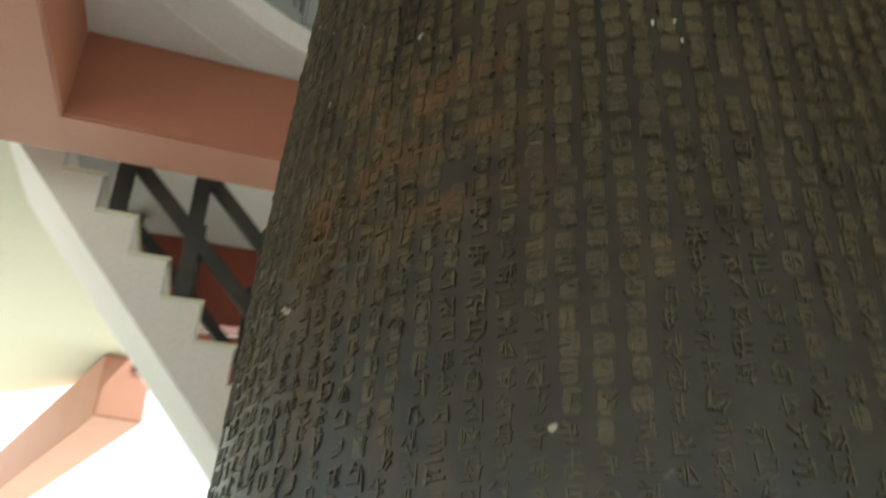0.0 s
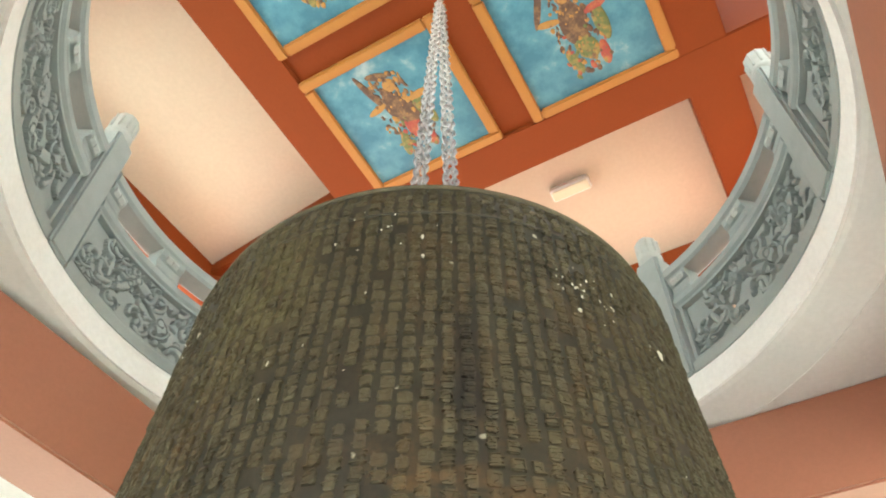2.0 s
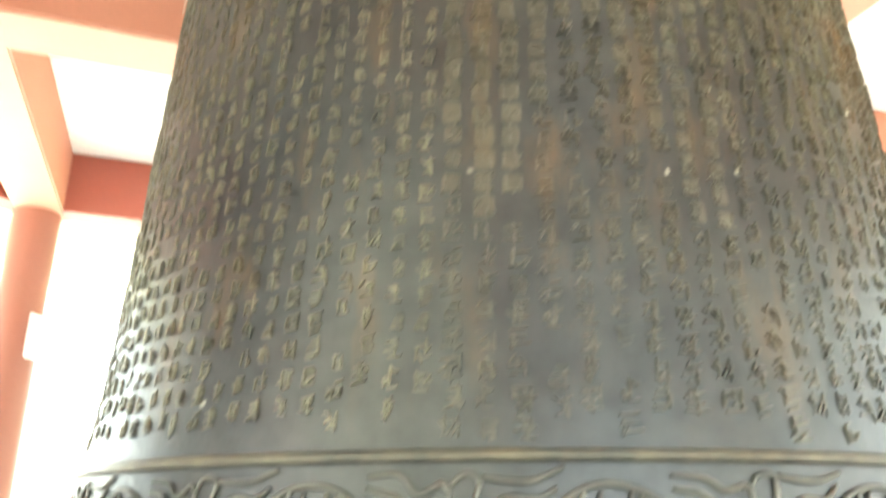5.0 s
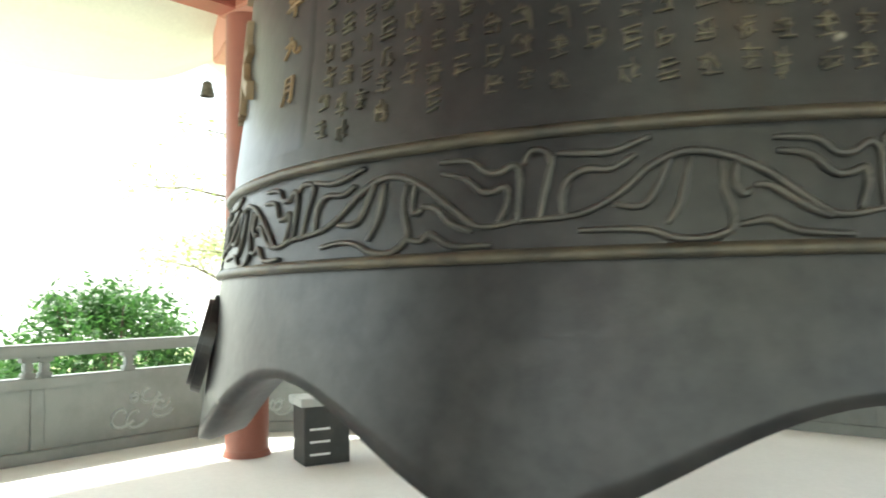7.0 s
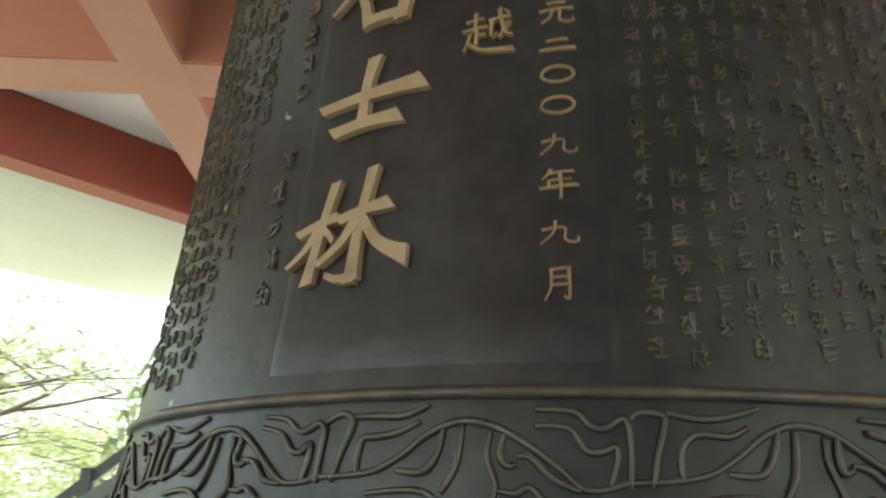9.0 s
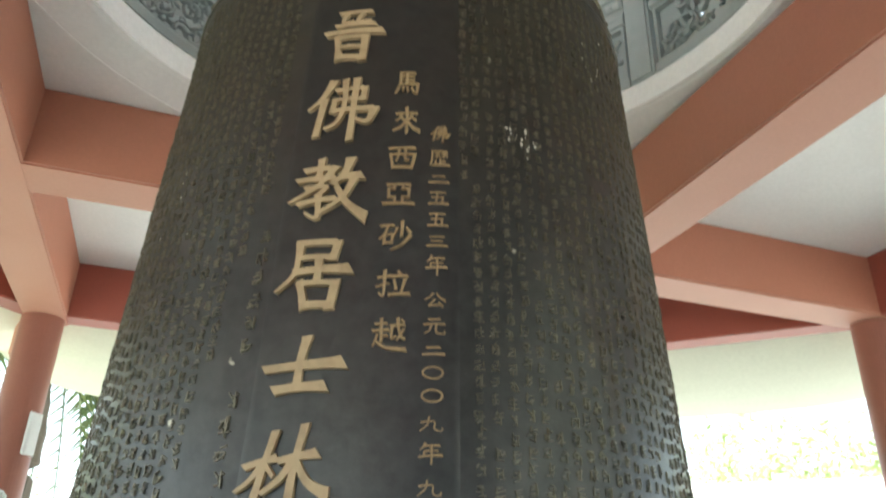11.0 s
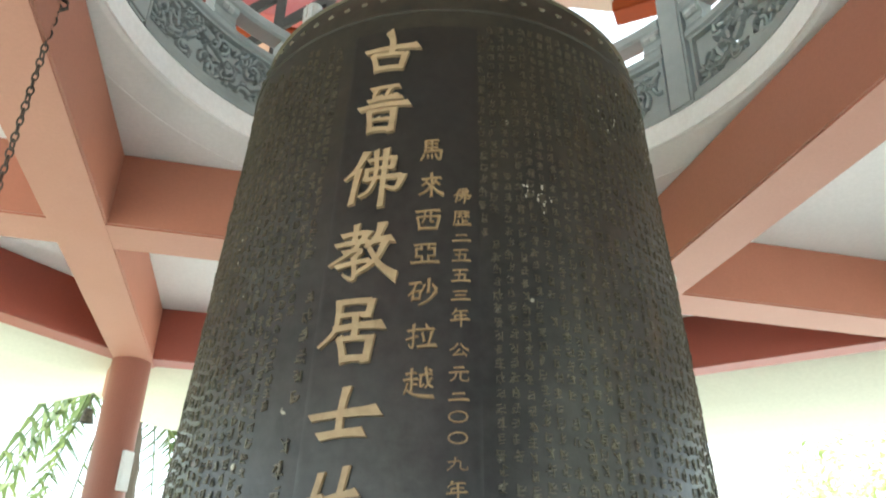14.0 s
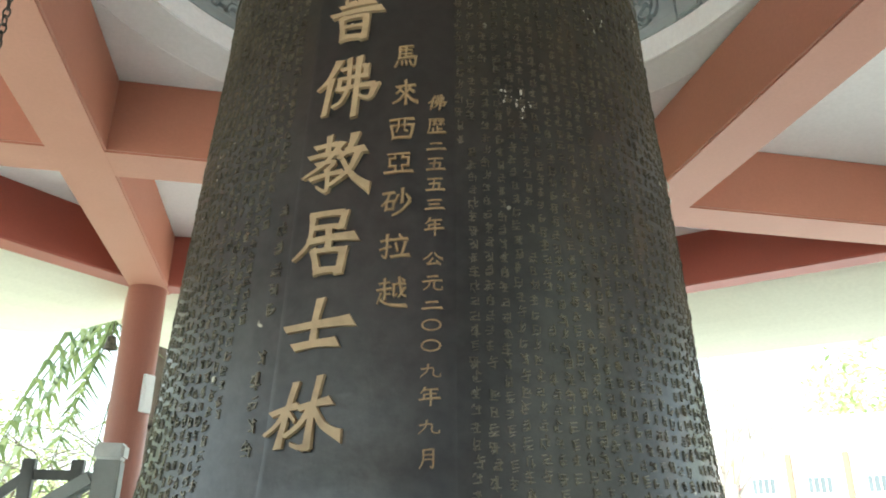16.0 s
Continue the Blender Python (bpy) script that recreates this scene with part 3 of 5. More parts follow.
for h in (0.0, -0.3):
    part("rail", bar((-3.75, 0, 1.31 + h), (-2.80, 0, 2.13 + h), 0.06, 0.09), M_black, st)
    part("rail", bar((-2.80, 0, 2.13 + h), (-2.38, 0, 2.13 + h), 0.06, 0.09), M_black, st)
part("stringer", bar((-3.9, 0.2, 0.40), (-2.80, 0.2, 1.35), 0.2, 0.24), M_white, st)
part("landing", box(-2.85, -1.9, 0.1, 0.9, 1.28, 1.46, 0.01), M_white, st)
part("landing_leg", box(-2.1, -1.95, 0.6, 0.75, FL, 1.28, 0.01), M_white, st)
t = thing("stone_newel", "pale grey stone stair post with moulded cap beside a column", "post", at=(-1.76, 3.60, FL))
part("post_shaft", box(-0.09, 0.09, -0.09, 0.09, 0, 1.88, 0.012), M_rail, t)
part("cap", box(-0.105, 0.105, -0.105, 0.105, 1.88, 2.00, 0.02), M_capstone, t, "pale moulded cap")
part("handrail", bar((-0.09, 0.0, 1.76), (-0.95, 0.12, 1.20), 0.10, 0.12, 0.02), M_rail, t)

# ---- the bell ----
M_lime = painted("dried_lime", (0.62, 0.60, 0.52), (0.42, 0.4, 0.3), 0.85, 40, 160, 0.7)
SPLASH = [(-87.7, 2.752, 8, 0.5), (-84.3, 2.708, 9, 0.5), (55.9, 3.256, 16, 1.0), (62, 3.2, 8, 0.8), (71.9, 3.111, 3, 0.3), (-27.4, 2.738, 7, 0.4), (-25, 3.25, 10, 1.2), (20, 3.3, 14, 2.5), (100, 3.3, 12, 1.8), (110, 2.9, 6, 1.5), (-45, 3.2, 10, 1.6), (-63, 3.1, 10, 1.2), (-150, 2.6, 6, 1.5), (10, 2.9, 5, 2.0), (64, 2.6, 4, 2.0)]
ZK = [0.9, 1.0, 1.2, 1.4, 1.6, 1.8, 2.05, 2.3, 2.8, 3.2, 3.4, 3.47, 3.6, 3.68, 3.75, 3.83, 3.9, 3.97, 4.02, 4.05]
RK = [1.015, 1.001, 0.973, 0.944, 0.915, 0.888, 0.870, 0.856, 0.825, 0.798, 0.790, 0.788, 0.752, 0.69, 0.626, 0.555, 0.475, 0.36, 0.22, 0.06]


def bell_r(z):
    return float(np.interp(z, ZK, RK))


def on_bell(deg, z, lift=0.0):
    r = bell_r(z) + lift
    return Vector((r * math.cos(radians(deg)), r * math.sin(radians(deg)), z))


def lip_z(deg):
    p = ((deg + 119.5) % 45.0) / 45.0
    return 1.215 + 0.135 * (0.5 - 0.5 * math.cos(2 * math.pi * p)) ** 0.85


bell = thing("temple_bell", "large dark bronze temple bell with raised inscriptions and scalloped lip", "bell", at=(0, 0, 0))
NB = 256
V, F = [], []
for i in range(NB):
    deg = 360.0 * i / NB
    zl = lip_z(deg)
    col = []
    for z in np.linspace(zl, 1.48, 10):                       # flaring skirt
        col.append((bell_r(z), z))
    for z in list(np.linspace(1.5, 3.4, 26)) + [3.41, 3.47, 3.53, 3.6, 3.68, 3.75, 3.83, 3.9, 3.97, 4.02, 4.05]:
        col.append((bell_r(z), z))
    inner = [(bell_r(z) - 0.075, z) for z in np.linspace(3.3, zl + 0.012, 12)]
    for r, z in col + [(0.01, 3.85)] + inner + [(bell_r(zl) - 0.02, zl - 0.004)]:
        V.append((r * math.cos(radians(deg)), r * math.sin(radians(deg)), z))
NR = len(V) // NB
for i in range(NB):
    j = (i + 1) % NB
    for k in range(NR):
        l = (k + 1) % NR
        F.append((i * NR + k, j * NR + k, j * NR + l, i * NR + l))
body = from_arrays("body", V, F, M_bronze, bell, smooth=True)


def molding(name, z, h, out, m, knots=0):
    prof = [(bell_r(z - h / 2) - 0.01, z - h / 2), (bell_r(z - h / 2) + out * 0.7, z - h * 0.42), (bell_r(z) + out, z), (bell_r(z + h / 2) + out * 0.7, z + h * 0.42), (bell_r(z + h / 2) - 0.01, z + h / 2)]
    return part(name, revolve(prof, 192), m, bell, smooth=True)


ZT, ZBM = 1.635, 1.499
molding("band_ridge", ZT, 0.017, 0.013, M_ridge)
molding("band_ridge", ZBM, 0.017, 0.013, M_ridge)
molding("shoulder_ridge", 3.425, 0.012, 0.006, M_bronze)
molding("shoulder_ridge", 3.585, 0.018, 0.011, M_worn)
molding("crown_ridge", 3.70, 0.014, 0.006, M_bronze)
V, F = [], []
tube_into(V, F, [on_bell(-0.7, 3.50, 0.0), on_bell(0.7, 3.506, 0.0)], 0.008, 6)
boss = from_arrays("boss", V, F, M_worn, bell)
for k in range(1, 72):                                         # blunt bosses between the shoulder ridges
    b2 = new("boss", boss.data)
    b2.parent = bell
    b2.rotation_euler = (0, 0, radians(5.0 * k))

# flowing ornament of the band, one repeat every 22.5 degrees
STROKES = [
    [(0.00, 0.29), (0.18, 0.32), (0.29, 0.46), (0.38, 0.65), (0.48, 0.75), (0.59, 0.72), (0.69, 0.58), (0.785, 0.38), (0.875, 0.23), (1.0, 0.28)],
    [(0.275, 0.37), (0.365, 0.36), (0.41, 0.51), (0.435, 0.72)],
    [(0.43, 0.19), (0.465, 0.37), (0.49, 0.70)],
    [(0.18, 0.16), (0.285, 0.18), (0.375, 0.17), (0.445, 0.08), (0.525, 0.07), (0.585, 0.14), (0.60, 0.25), (0.575, 0.46), (0.58, 0.68)],
    [(0.62, 0.67), (0.61, 0.51), (0.625, 0.42), (0.655, 0.43)],
    [(0.655, 0.46), (0.71, 0.45), (0.77, 0.30), (0.85, 0.23)],
]
LEAVES = [
    [(0.61, 0.19), (0.66, 0.18), (0.695, 0.22), (0.77, 0.10), (0.91, 0.08)],
    [(0.72, 0.84), (0.83, 0.82), (0.885, 0.70), (0.93, 0.71), (0.97, 0.76), (0.995, 0.70), (0.995, 0.50), (0.99, 0.26)],
    [(0.72, 0.73), (0.815, 0.68), (0.87, 0.54), (0.91, 0.52), (0.95, 0.57), (0.955, 0.45), (0.93, 0.26)],
    [(1.005, 0.75), (1.03, 0.83), (1.075, 0.84), (1.10, 0.75), (1.07, 0.50), (1.055, 0.26)],
    [(1.11, 0.82), (1.205, 0.79), (1.285, 0.80), (1.38, 0.89)],
    [(1.14, 0.29), (1.135, 0.45), (1.15, 0.60), (1.20, 0.65), (1.28, 0.65), (1.345, 0.74)],
]


def smooth_line(pts, per=4):
    out = []
    n = len(pts)
    for i in range(n - 1):
        p0, p1, p2, p3 = pts[max(i - 1, 0)], pts[i], pts[i + 1], pts[min(i + 2, n - 1)]
        for k in range(per):
            t = k / per
            out.append(tuple(0.5 * (2 * b + (c - a) * t + (2 * a - 5 * b + 4 * c - d) * t * t + (3 * b - a - 3 * c + d) * t ** 3) for a, b, c, d in zip(p0, p1, p2, p3)))
    out.append(pts[-1])
    return out


V, F = [], []
rnd = random.Random(5)
for rep in range(16):
    for s in STROKES + LEAVES:
        jit = [(u + rnd.uniform(-0.006, 0.006), v + rnd.uniform(-0.02, 0.02)) for u, v in s]
        ln = smooth_line(jit)
        pts = [on_bell(-119 + 22.5 * (rep + u), ZBM + (ZT - ZBM) * v, 0.002) for u, v in ln]
        m_ = len(pts)
        tube_into(V, F, pts, [0.0038 * (0.66 + 0.55 * math.sin(math.pi * (0.12 + 0.76 * i / (m_ - 1)))) for i in range(m_)], 5)
from_arrays("band_ornament", V, F, M_orn, bell, "raised flowing cloud ornament", smooth=True)

# striking pads above four of the lobes
for k in range(4):
    a = -121.0 + 90 * k
    c = on_bell(a, 1.376)
    nrm = Vector((math.cos(radians(a)), math.sin(radians(a)), 0.27)).normalized()
    bm = bmesh.new()
    bmesh.ops.create_cone(bm, cap_ends=True, segments=40, radius1=0.090, radius2=0.086, depth=0.026)
    bmesh.ops.bevel(bm, geom=[e for e in bm.edges if all(v.co.z > 0 for v in e.verts)], offset=0.008, segments=2, affect='EDGES')
    bmesh.ops.transform(bm, matrix=Matrix.Translation(c + nrm * 0.012) @ nrm.to_track_quat('Z', 'Y').to_matrix().to_4x4(), verts=bm.verts)
    part("striking_pad", bm, M_bronze, bell, "smooth round striking pad")

# smooth plate behind the large characters
V, F, NA, NZ = [], [], 40, 48
for i in range(NA + 1):
    for j in range(NZ + 1):
        z = 1.645 + (3.375 - 1.645) * j / NZ
        edge = min(i, NA - i, j, NZ - j)
        V.append(on_bell(-126.6 + 30.2 * i / NA, z, -0.003 if edge == 0 else 0.0015))
for i in range(NA):
    for j in range(NZ):
        a = i * (NZ + 1) + j
        F.append((a, a + NZ + 1, a + NZ + 2, a + 1))
from_arrays("inscription_plate", V, F, M_panel, bell, "smooth dark plate", smooth=True)

# raised characters
GLYPHS = {}


def glyph(char, *strokes):
    """Brush strokes of one character in a square of 100: width at the start, width at the end, then x and y of each point."""
    GLYPHS[char] = strokes


glyph("古", (10, 17, 0, 50, 50, 57, 100, 62), (17, 14, 48, 100, 53, 75, 50, 40), (13, 13, 14, 38, 20, 0), (9, 9, 14, 38, 74, 40), (16, 13, 75, 40, 66, 2), (12, 12, 20, 3, 66, 5))
glyph("晉", (9, 10, 26, 92, 82, 98), (8, 7, 38, 92, 30, 74, 50, 76), (8, 7, 66, 94, 56, 75, 80, 79), (8, 9, 18, 66, 88, 72), (10, 14, 0, 50, 50, 56, 100, 60),
      (12, 12, 20, 44, 22, 0), (9, 9, 20, 42, 70, 46), (14, 13, 70, 46, 64, 0), (7, 7, 24, 24, 62, 26), (11, 11, 20, 4, 64, 4))
glyph("佛", (14, 4, 38, 96, 20, 64, 0, 46), (13, 10, 24, 62, 18, 30, 12, 0), (9, 9, 42, 79, 84, 85), (11, 10, 84, 85, 82, 65), (8, 9, 40, 61, 82, 66), (10, 9, 40, 62, 36, 42),
      (9, 11, 36, 42, 98, 50), (13, 5, 98, 50, 88, 27, 70, 30), (10, 5, 56, 98, 54, 50, 42, 22, 26, 12), (12, 10, 73, 100, 68, 50, 62, -6))
glyph("教", (9, 10, 20, 79, 54, 84), (11, 11, 42, 98, 38, 64), (8, 10, 10, 62, 60, 69), (11, 4, 61, 86, 36, 52, 0, 27), (8, 7, 22, 49, 50, 53, 38, 38), (11, 4, 39, 40, 38, 4, 22, 11),
      (8, 9, 12, 24, 62, 35), (14, 7, 80, 100, 72, 75, 57, 58), (11, 13, 69, 70, 94, 74), (12, 5, 86, 72, 70, 36, 42, 12), (8, 17, 62, 55, 76, 28, 98, 9))
glyph("居", (10, 12, 30, 95, 82, 98), (13, 12, 82, 98, 76, 72), (9, 10, 30, 73, 78, 75), (13, 4, 32, 96, 26, 50, 0, 22), (10, 16, 26, 51, 98, 59), (13, 12, 58, 74, 56, 36),
      (12, 12, 33, 36, 40, 0), (9, 9, 33, 34, 80, 37), (14, 13, 80, 38, 73, 0), (12, 12, 38, 3, 73, 5))
glyph("士", (12, 20, 0, 41, 50, 50, 97, 57), (15, 13, 53, 100, 46, 60, 42, 10), (14, 17, 14, 4, 45, 11, 76, 14))
glyph("林", (8, 10, 9, 50, 44, 61), (9, 11, 41, 92, 30, 50, 20, 6), (10, 4, 31, 58, 17, 36, 0, 22), (8, 5, 32, 52, 41, 40), (9, 12, 46, 57, 86, 67), (9, 12, 73, 100, 63, 50, 58, 4),
      (10, 5, 58, 6, 46, 6, 37, 10), (11, 6, 62, 58, 48, 36, 29, 20), (8, 16, 66, 56, 78, 34, 98, 21))
glyph("馬", (9, 9, 22, 96, 20, 40), (7, 8, 22, 94, 78, 97), (7, 7, 20, 78, 74, 80), (7, 7, 20, 60, 74, 62), (8, 8, 48, 96, 46, 42), (8, 9, 18, 42, 88, 48), (10, 5, 88, 48, 84, 10, 70, 14),
      (9, 5, 14, 28, 3, 6), (8, 7, 32, 28, 32, 14), (8, 7, 48, 28, 51, 14), (8, 7, 64, 30, 70, 18))
glyph("來", (7, 10, 12, 74, 88, 80), (10, 9, 50, 100, 50, 0), (7, 5, 32, 72, 22, 54, 12, 47), (6, 8, 28, 60, 42, 50), (7, 5, 70, 76, 62, 58, 54, 50), (6, 8, 67, 62, 84, 51),
      (10, 4, 48, 46, 26, 20, 0, 7), (6, 14, 52, 46, 74, 20, 98, 8))
glyph("西", (8, 10, 2, 92, 96, 98), (10, 9, 8, 64, 16, 4), (8, 8, 8, 64, 94, 68), (12, 10, 94, 68, 82, 6), (9, 9, 16, 8, 82, 8), (8, 5, 38, 92, 36, 60, 27, 36), (8, 6, 62, 94, 60, 46, 73, 42))
glyph("亞", (8, 9, 12, 94, 88, 98), (9, 12, 0, 4, 100, 8), (8, 8, 36, 94, 38, 72), (8, 8, 64, 94, 62, 74), (7, 7, 18, 72, 38, 74), (9, 9, 18, 74, 18, 33), (7, 7, 18, 34, 38, 35), (8, 8, 38, 36, 38, 6),
      (7, 7, 62, 74, 84, 76), (9, 9, 84, 77, 82, 34), (7, 7, 62, 36, 84, 36), (8, 8, 62, 37, 62, 6))
glyph("砂", (8, 8, 2, 84, 42, 88), (9, 4, 26, 86, 16, 58, 0, 38), (9, 9, 14, 54, 14, 20), (7, 7, 14, 52, 40, 55), (9, 8, 40, 55, 36, 22), (7, 7, 14, 24, 38, 24), (10, 9, 68, 100, 66, 48),
      (9, 4, 53, 76, 44, 52), (5, 11, 80, 80, 93, 60), (10, 3, 91, 50, 66, 18, 34, 0))
glyph("拉", (8, 9, 4, 72, 42, 78), (10, 4, 25, 98, 22, 8, 8, 15), (5, 8, 0, 36, 38, 50), (6, 11, 66, 98, 73, 84), (8, 9, 46, 76, 94, 80), (8, 9, 54, 62, 60, 30), (10, 6, 86, 66, 74, 16), (8, 12, 38, 6, 100, 12))
glyph("越", (7, 8, 10, 80, 44, 84), (9, 8, 28, 98, 26, 58), (7, 8, 2, 58, 50, 62), (8, 8, 28, 58, 28, 22), (7, 7, 30, 42, 46, 44), (8, 4, 16, 46, 4, 10), (6, 13, 10, 28, 40, 6, 100, 0), (8, 8, 56, 74, 96, 80),
      (8, 4, 60, 74, 58, 36, 70, 43), (9, 5, 76, 100, 84, 46, 99, 34), (8, 4, 94, 64, 74, 30), (6, 8, 86, 95, 95, 88))
glyph("歷", (8, 9, 10, 96, 92, 98), (10, 5, 14, 96, 10, 40, 0, 4), (6, 6, 26, 82, 52, 84), (7, 7, 40, 92, 38, 54), (6, 4, 38, 74, 26, 58), (5, 6, 42, 74, 53, 62), (6, 6, 60, 82, 92, 86), (7, 7, 76, 92, 74, 54),
      (6, 4, 74, 74, 62, 58), (5, 7, 78, 74, 93, 60), (8, 8, 54, 46, 54, 6), (7, 7, 54, 28, 80, 30), (8, 8, 30, 32, 30, 6), (8, 11, 12, 2, 100, 6))
glyph("二", (12, 15, 20, 84, 80, 90), (13, 18, 0, 6, 100, 12))
glyph("三", (10, 12, 14, 90, 86, 95), (10, 11, 22, 50, 76, 54), (11, 15, 0, 6, 100, 11))
glyph("五", (9, 10, 10, 92, 88, 96), (10, 9, 46, 94, 36, 6), (8, 9, 18, 54, 74, 58), (11, 10, 74, 58, 68, 8), (9, 13, 0, 4, 100, 8))
glyph("年", (10, 4, 28, 100, 20, 82, 6, 66), (8, 10, 22, 84, 90, 88), (8, 8, 24, 58, 82, 62), (9, 9, 24, 58, 22, 34), (9, 12, 0, 30, 100, 38), (11, 7, 54, 86, 54, -6))
glyph("公", (12, 4, 40, 92, 24, 66, 0, 46), (6, 15, 57, 94, 74, 64, 98, 46), (9, 6, 48, 52, 18, 10), (8, 9, 18, 9, 80, 14), (6, 12, 66, 34, 87, 5))
glyph("元", (10, 11, 24, 92, 76, 96), (8, 11, 0, 60, 98, 66), (10, 4, 37, 62, 28, 28, 4, 6), (10, 5, 60, 64, 58, 20, 74, 6, 98, 8, 97, 25))
glyph("九", (10, 4, 40, 98, 34, 50, 0, 4), (8, 6, 6, 63, 62, 70, 64, 24, 78, 7, 98, 9, 98, 26))
glyph("月", (10, 4, 24, 96, 22, 40, 2, 0), (8, 9, 24, 94, 80, 98), (11, 5, 80, 98, 78, 6, 62, 10), (7, 7, 24, 68, 76, 70), (7, 7, 22, 44, 76, 46))
glyph("〇", (10, 10, *[c for k in range(13) for c in (50 + 46 * math.cos(k * math.pi / 6), 50 + 44 * math.sin(k * math.pi / 6))]))


def raised(char, deg, z, w, h, lean, slant, depth, m, bold=1.0):
    """One character in brush strokes of swelling width, proud of the bell."""
    V, F = [], []
    unit = (w + h) / 200
    for si, (w0, w1, *xy) in enumerate(GLYPHS[char]):
        pts = [((xy[i] / 100 - 0.5) * w, (xy[i + 1] / 100 - 0.5) * h) for i in range(0, len(xy), 2)]
        if len(pts) == 2:
            (ax, ay), (bx, by) = pts
            pts = [(ax, ay), ((ax + bx) / 2 - (by - ay) * 0.02, (ay + by) / 2 + (bx - ax) * 0.02), (bx, by)]
        pts = smooth_line(pts, 5)
        n, n0 = len(pts), len(V)
        for i, (x, y) in enumerate(pts):
            (px, py), (qx, qy) = pts[max(i - 1, 0)], pts[min(i + 1, n - 1)]
            ln = math.hypot(qx - px, qy - py) or 1e-6
            dx, dy = (qx - px) / ln, (qy - py) / ln
            f = i / (n - 1)
            wd = (w0 + (w1 - w0) * f) * unit * bold * (1.0 + 0.16 * (2 * f - 1) ** 4 - 0.08 * math.sin(math.pi * f)) / 2
            for side, grow, lift in ((-1, 0.0016, -0.004), (-1, 0.0, depth + si * 0.00025), (1, 0.0, depth + si * 0.00025), (1, 0.0016, -0.004)):
                slide = (-0.45 * side * wd if i in (0, n - 1) else 0.0) + (-0.35 * wd if i == 0 else 0.35 * wd if i == n - 1 else 0.0)
                u, t = x - dy * side * (wd + grow) + dx * slide, y + dx * side * (wd + grow) + dy * slide
                u, t = u - slant * t, t + lean * u
                V.append(on_bell(deg + math.degrees(u / bell_r(z + t)), z + t, lift))
        for i in range(n - 1):
            a = n0 + 4 * i
            F.extend([(a + k, a + 4 + k, a + 5 + k, a + 1 + k) for k in range(3)])
        e = n0 + 4 * (n - 1)
        F.extend([(n0, n0 + 1, n0 + 2, n0 + 3), (e + 3, e + 2, e + 1, e)])
    from_arrays("character", V, F, m, bell, "raised gilt character " + char)


for ch, dg, z, w, h in (("古", -116.3, 3.254, 0.180, 0.170), ("晉", -117.0, 3.020, 0.165, 0.195), ("佛", -117.7, 2.769, 0.187, 0.198), ("教", -118.5, 2.522, 0.203, 0.189),
                        ("居", -119.1, 2.296, 0.186, 0.182), ("士", -118.7, 2.080, 0.186, 0.133), ("林", -119.9, 1.867, 0.206, 0.183)):
    raised(ch, dg, z, w * 0.93, h * 0.93, -0.01 - 0.07 * min(max((z - 1.87) / 0.6, 0), 1), 0.07, 0.012, M_gilt, 0.86)
for ch, dg, z, w, h in (("馬", -106.3, 2.851, 0.072, 0.082), ("來", -106.2, 2.731, 0.073, 0.084), ("西", -106.6, 2.614, 0.073, 0.070), ("亞", -106.9, 2.509, 0.079, 0.064),
                        ("砂", -106.9, 2.395, 0.082, 0.080), ("拉", -107.0, 2.273, 0.079, 0.070), ("越", -107.2, 2.153, 0.078, 0.077)):
    raised(ch, dg, z, w * 0.93, h * 0.93, 0.02, 0.02, 0.007, M_gilt2, 0.88)
for ch, z, h in zip("佛歷二五五三年公元二〇〇九年九月", (2.697, 2.622, 2.560, 2.506, 2.446, 2.388, 2.327, 2.240, 2.176, 2.120, 2.071, 2.021, 1.961, 1.903, 1.834, 1.766),
                    (0.045, 0.046, 0.022, 0.036, 0.036, 0.028, 0.046, 0.036, 0.038, 0.020, 0.029, 0.029, 0.031, 0.040, 0.031, 0.041)):
    raised(ch, -100.3 - (2.697 - z) * 0.75, z, 0.038 if ch == "月" else 0.047, h, 0.04, 0.02, 0.005, M_gilt2, 0.85)

# the long inscription is too worn to read: clusters of plain raised bars in columns
rnd = random.Random(11)
BARS = []
for v_ in range(48):
    bars = []
    rows = rnd.choice((2, 3, 3, 4))
    for r_ in range(rows):
        y = -0.46 + 0.92 * (r_ + 0.5) / rows + rnd.uniform(-0.05, 0.05)
        w_ = rnd.uniform(0.3, 0.95)
        bars.append((rnd.uniform(-0.5 + w_ / 2, 0.5 - w_ / 2), y, w_, 0.075, rnd.uniform(-0.05, 0.28)))
    for _ in range(rnd.choice((1, 2, 2))):
        bars.append((rnd.uniform(-0.4, 0.4), rnd.uniform(-0.2, 0.2), 0.085, rnd.uniform(0.35, 0.85), rnd.uniform(-0.15, 0.15)))
    for _ in range(rnd.choice((1, 2, 3))):
        bars.append((rnd.uniform(-0.35, 0.35), rnd.uniform(-0.4, 0.4), rnd.uniform(0.25, 0.55), 0.08, rnd.choice((-1, 1)) * rnd.uniform(0.5, 1.1)))
    BARS.append(bars)


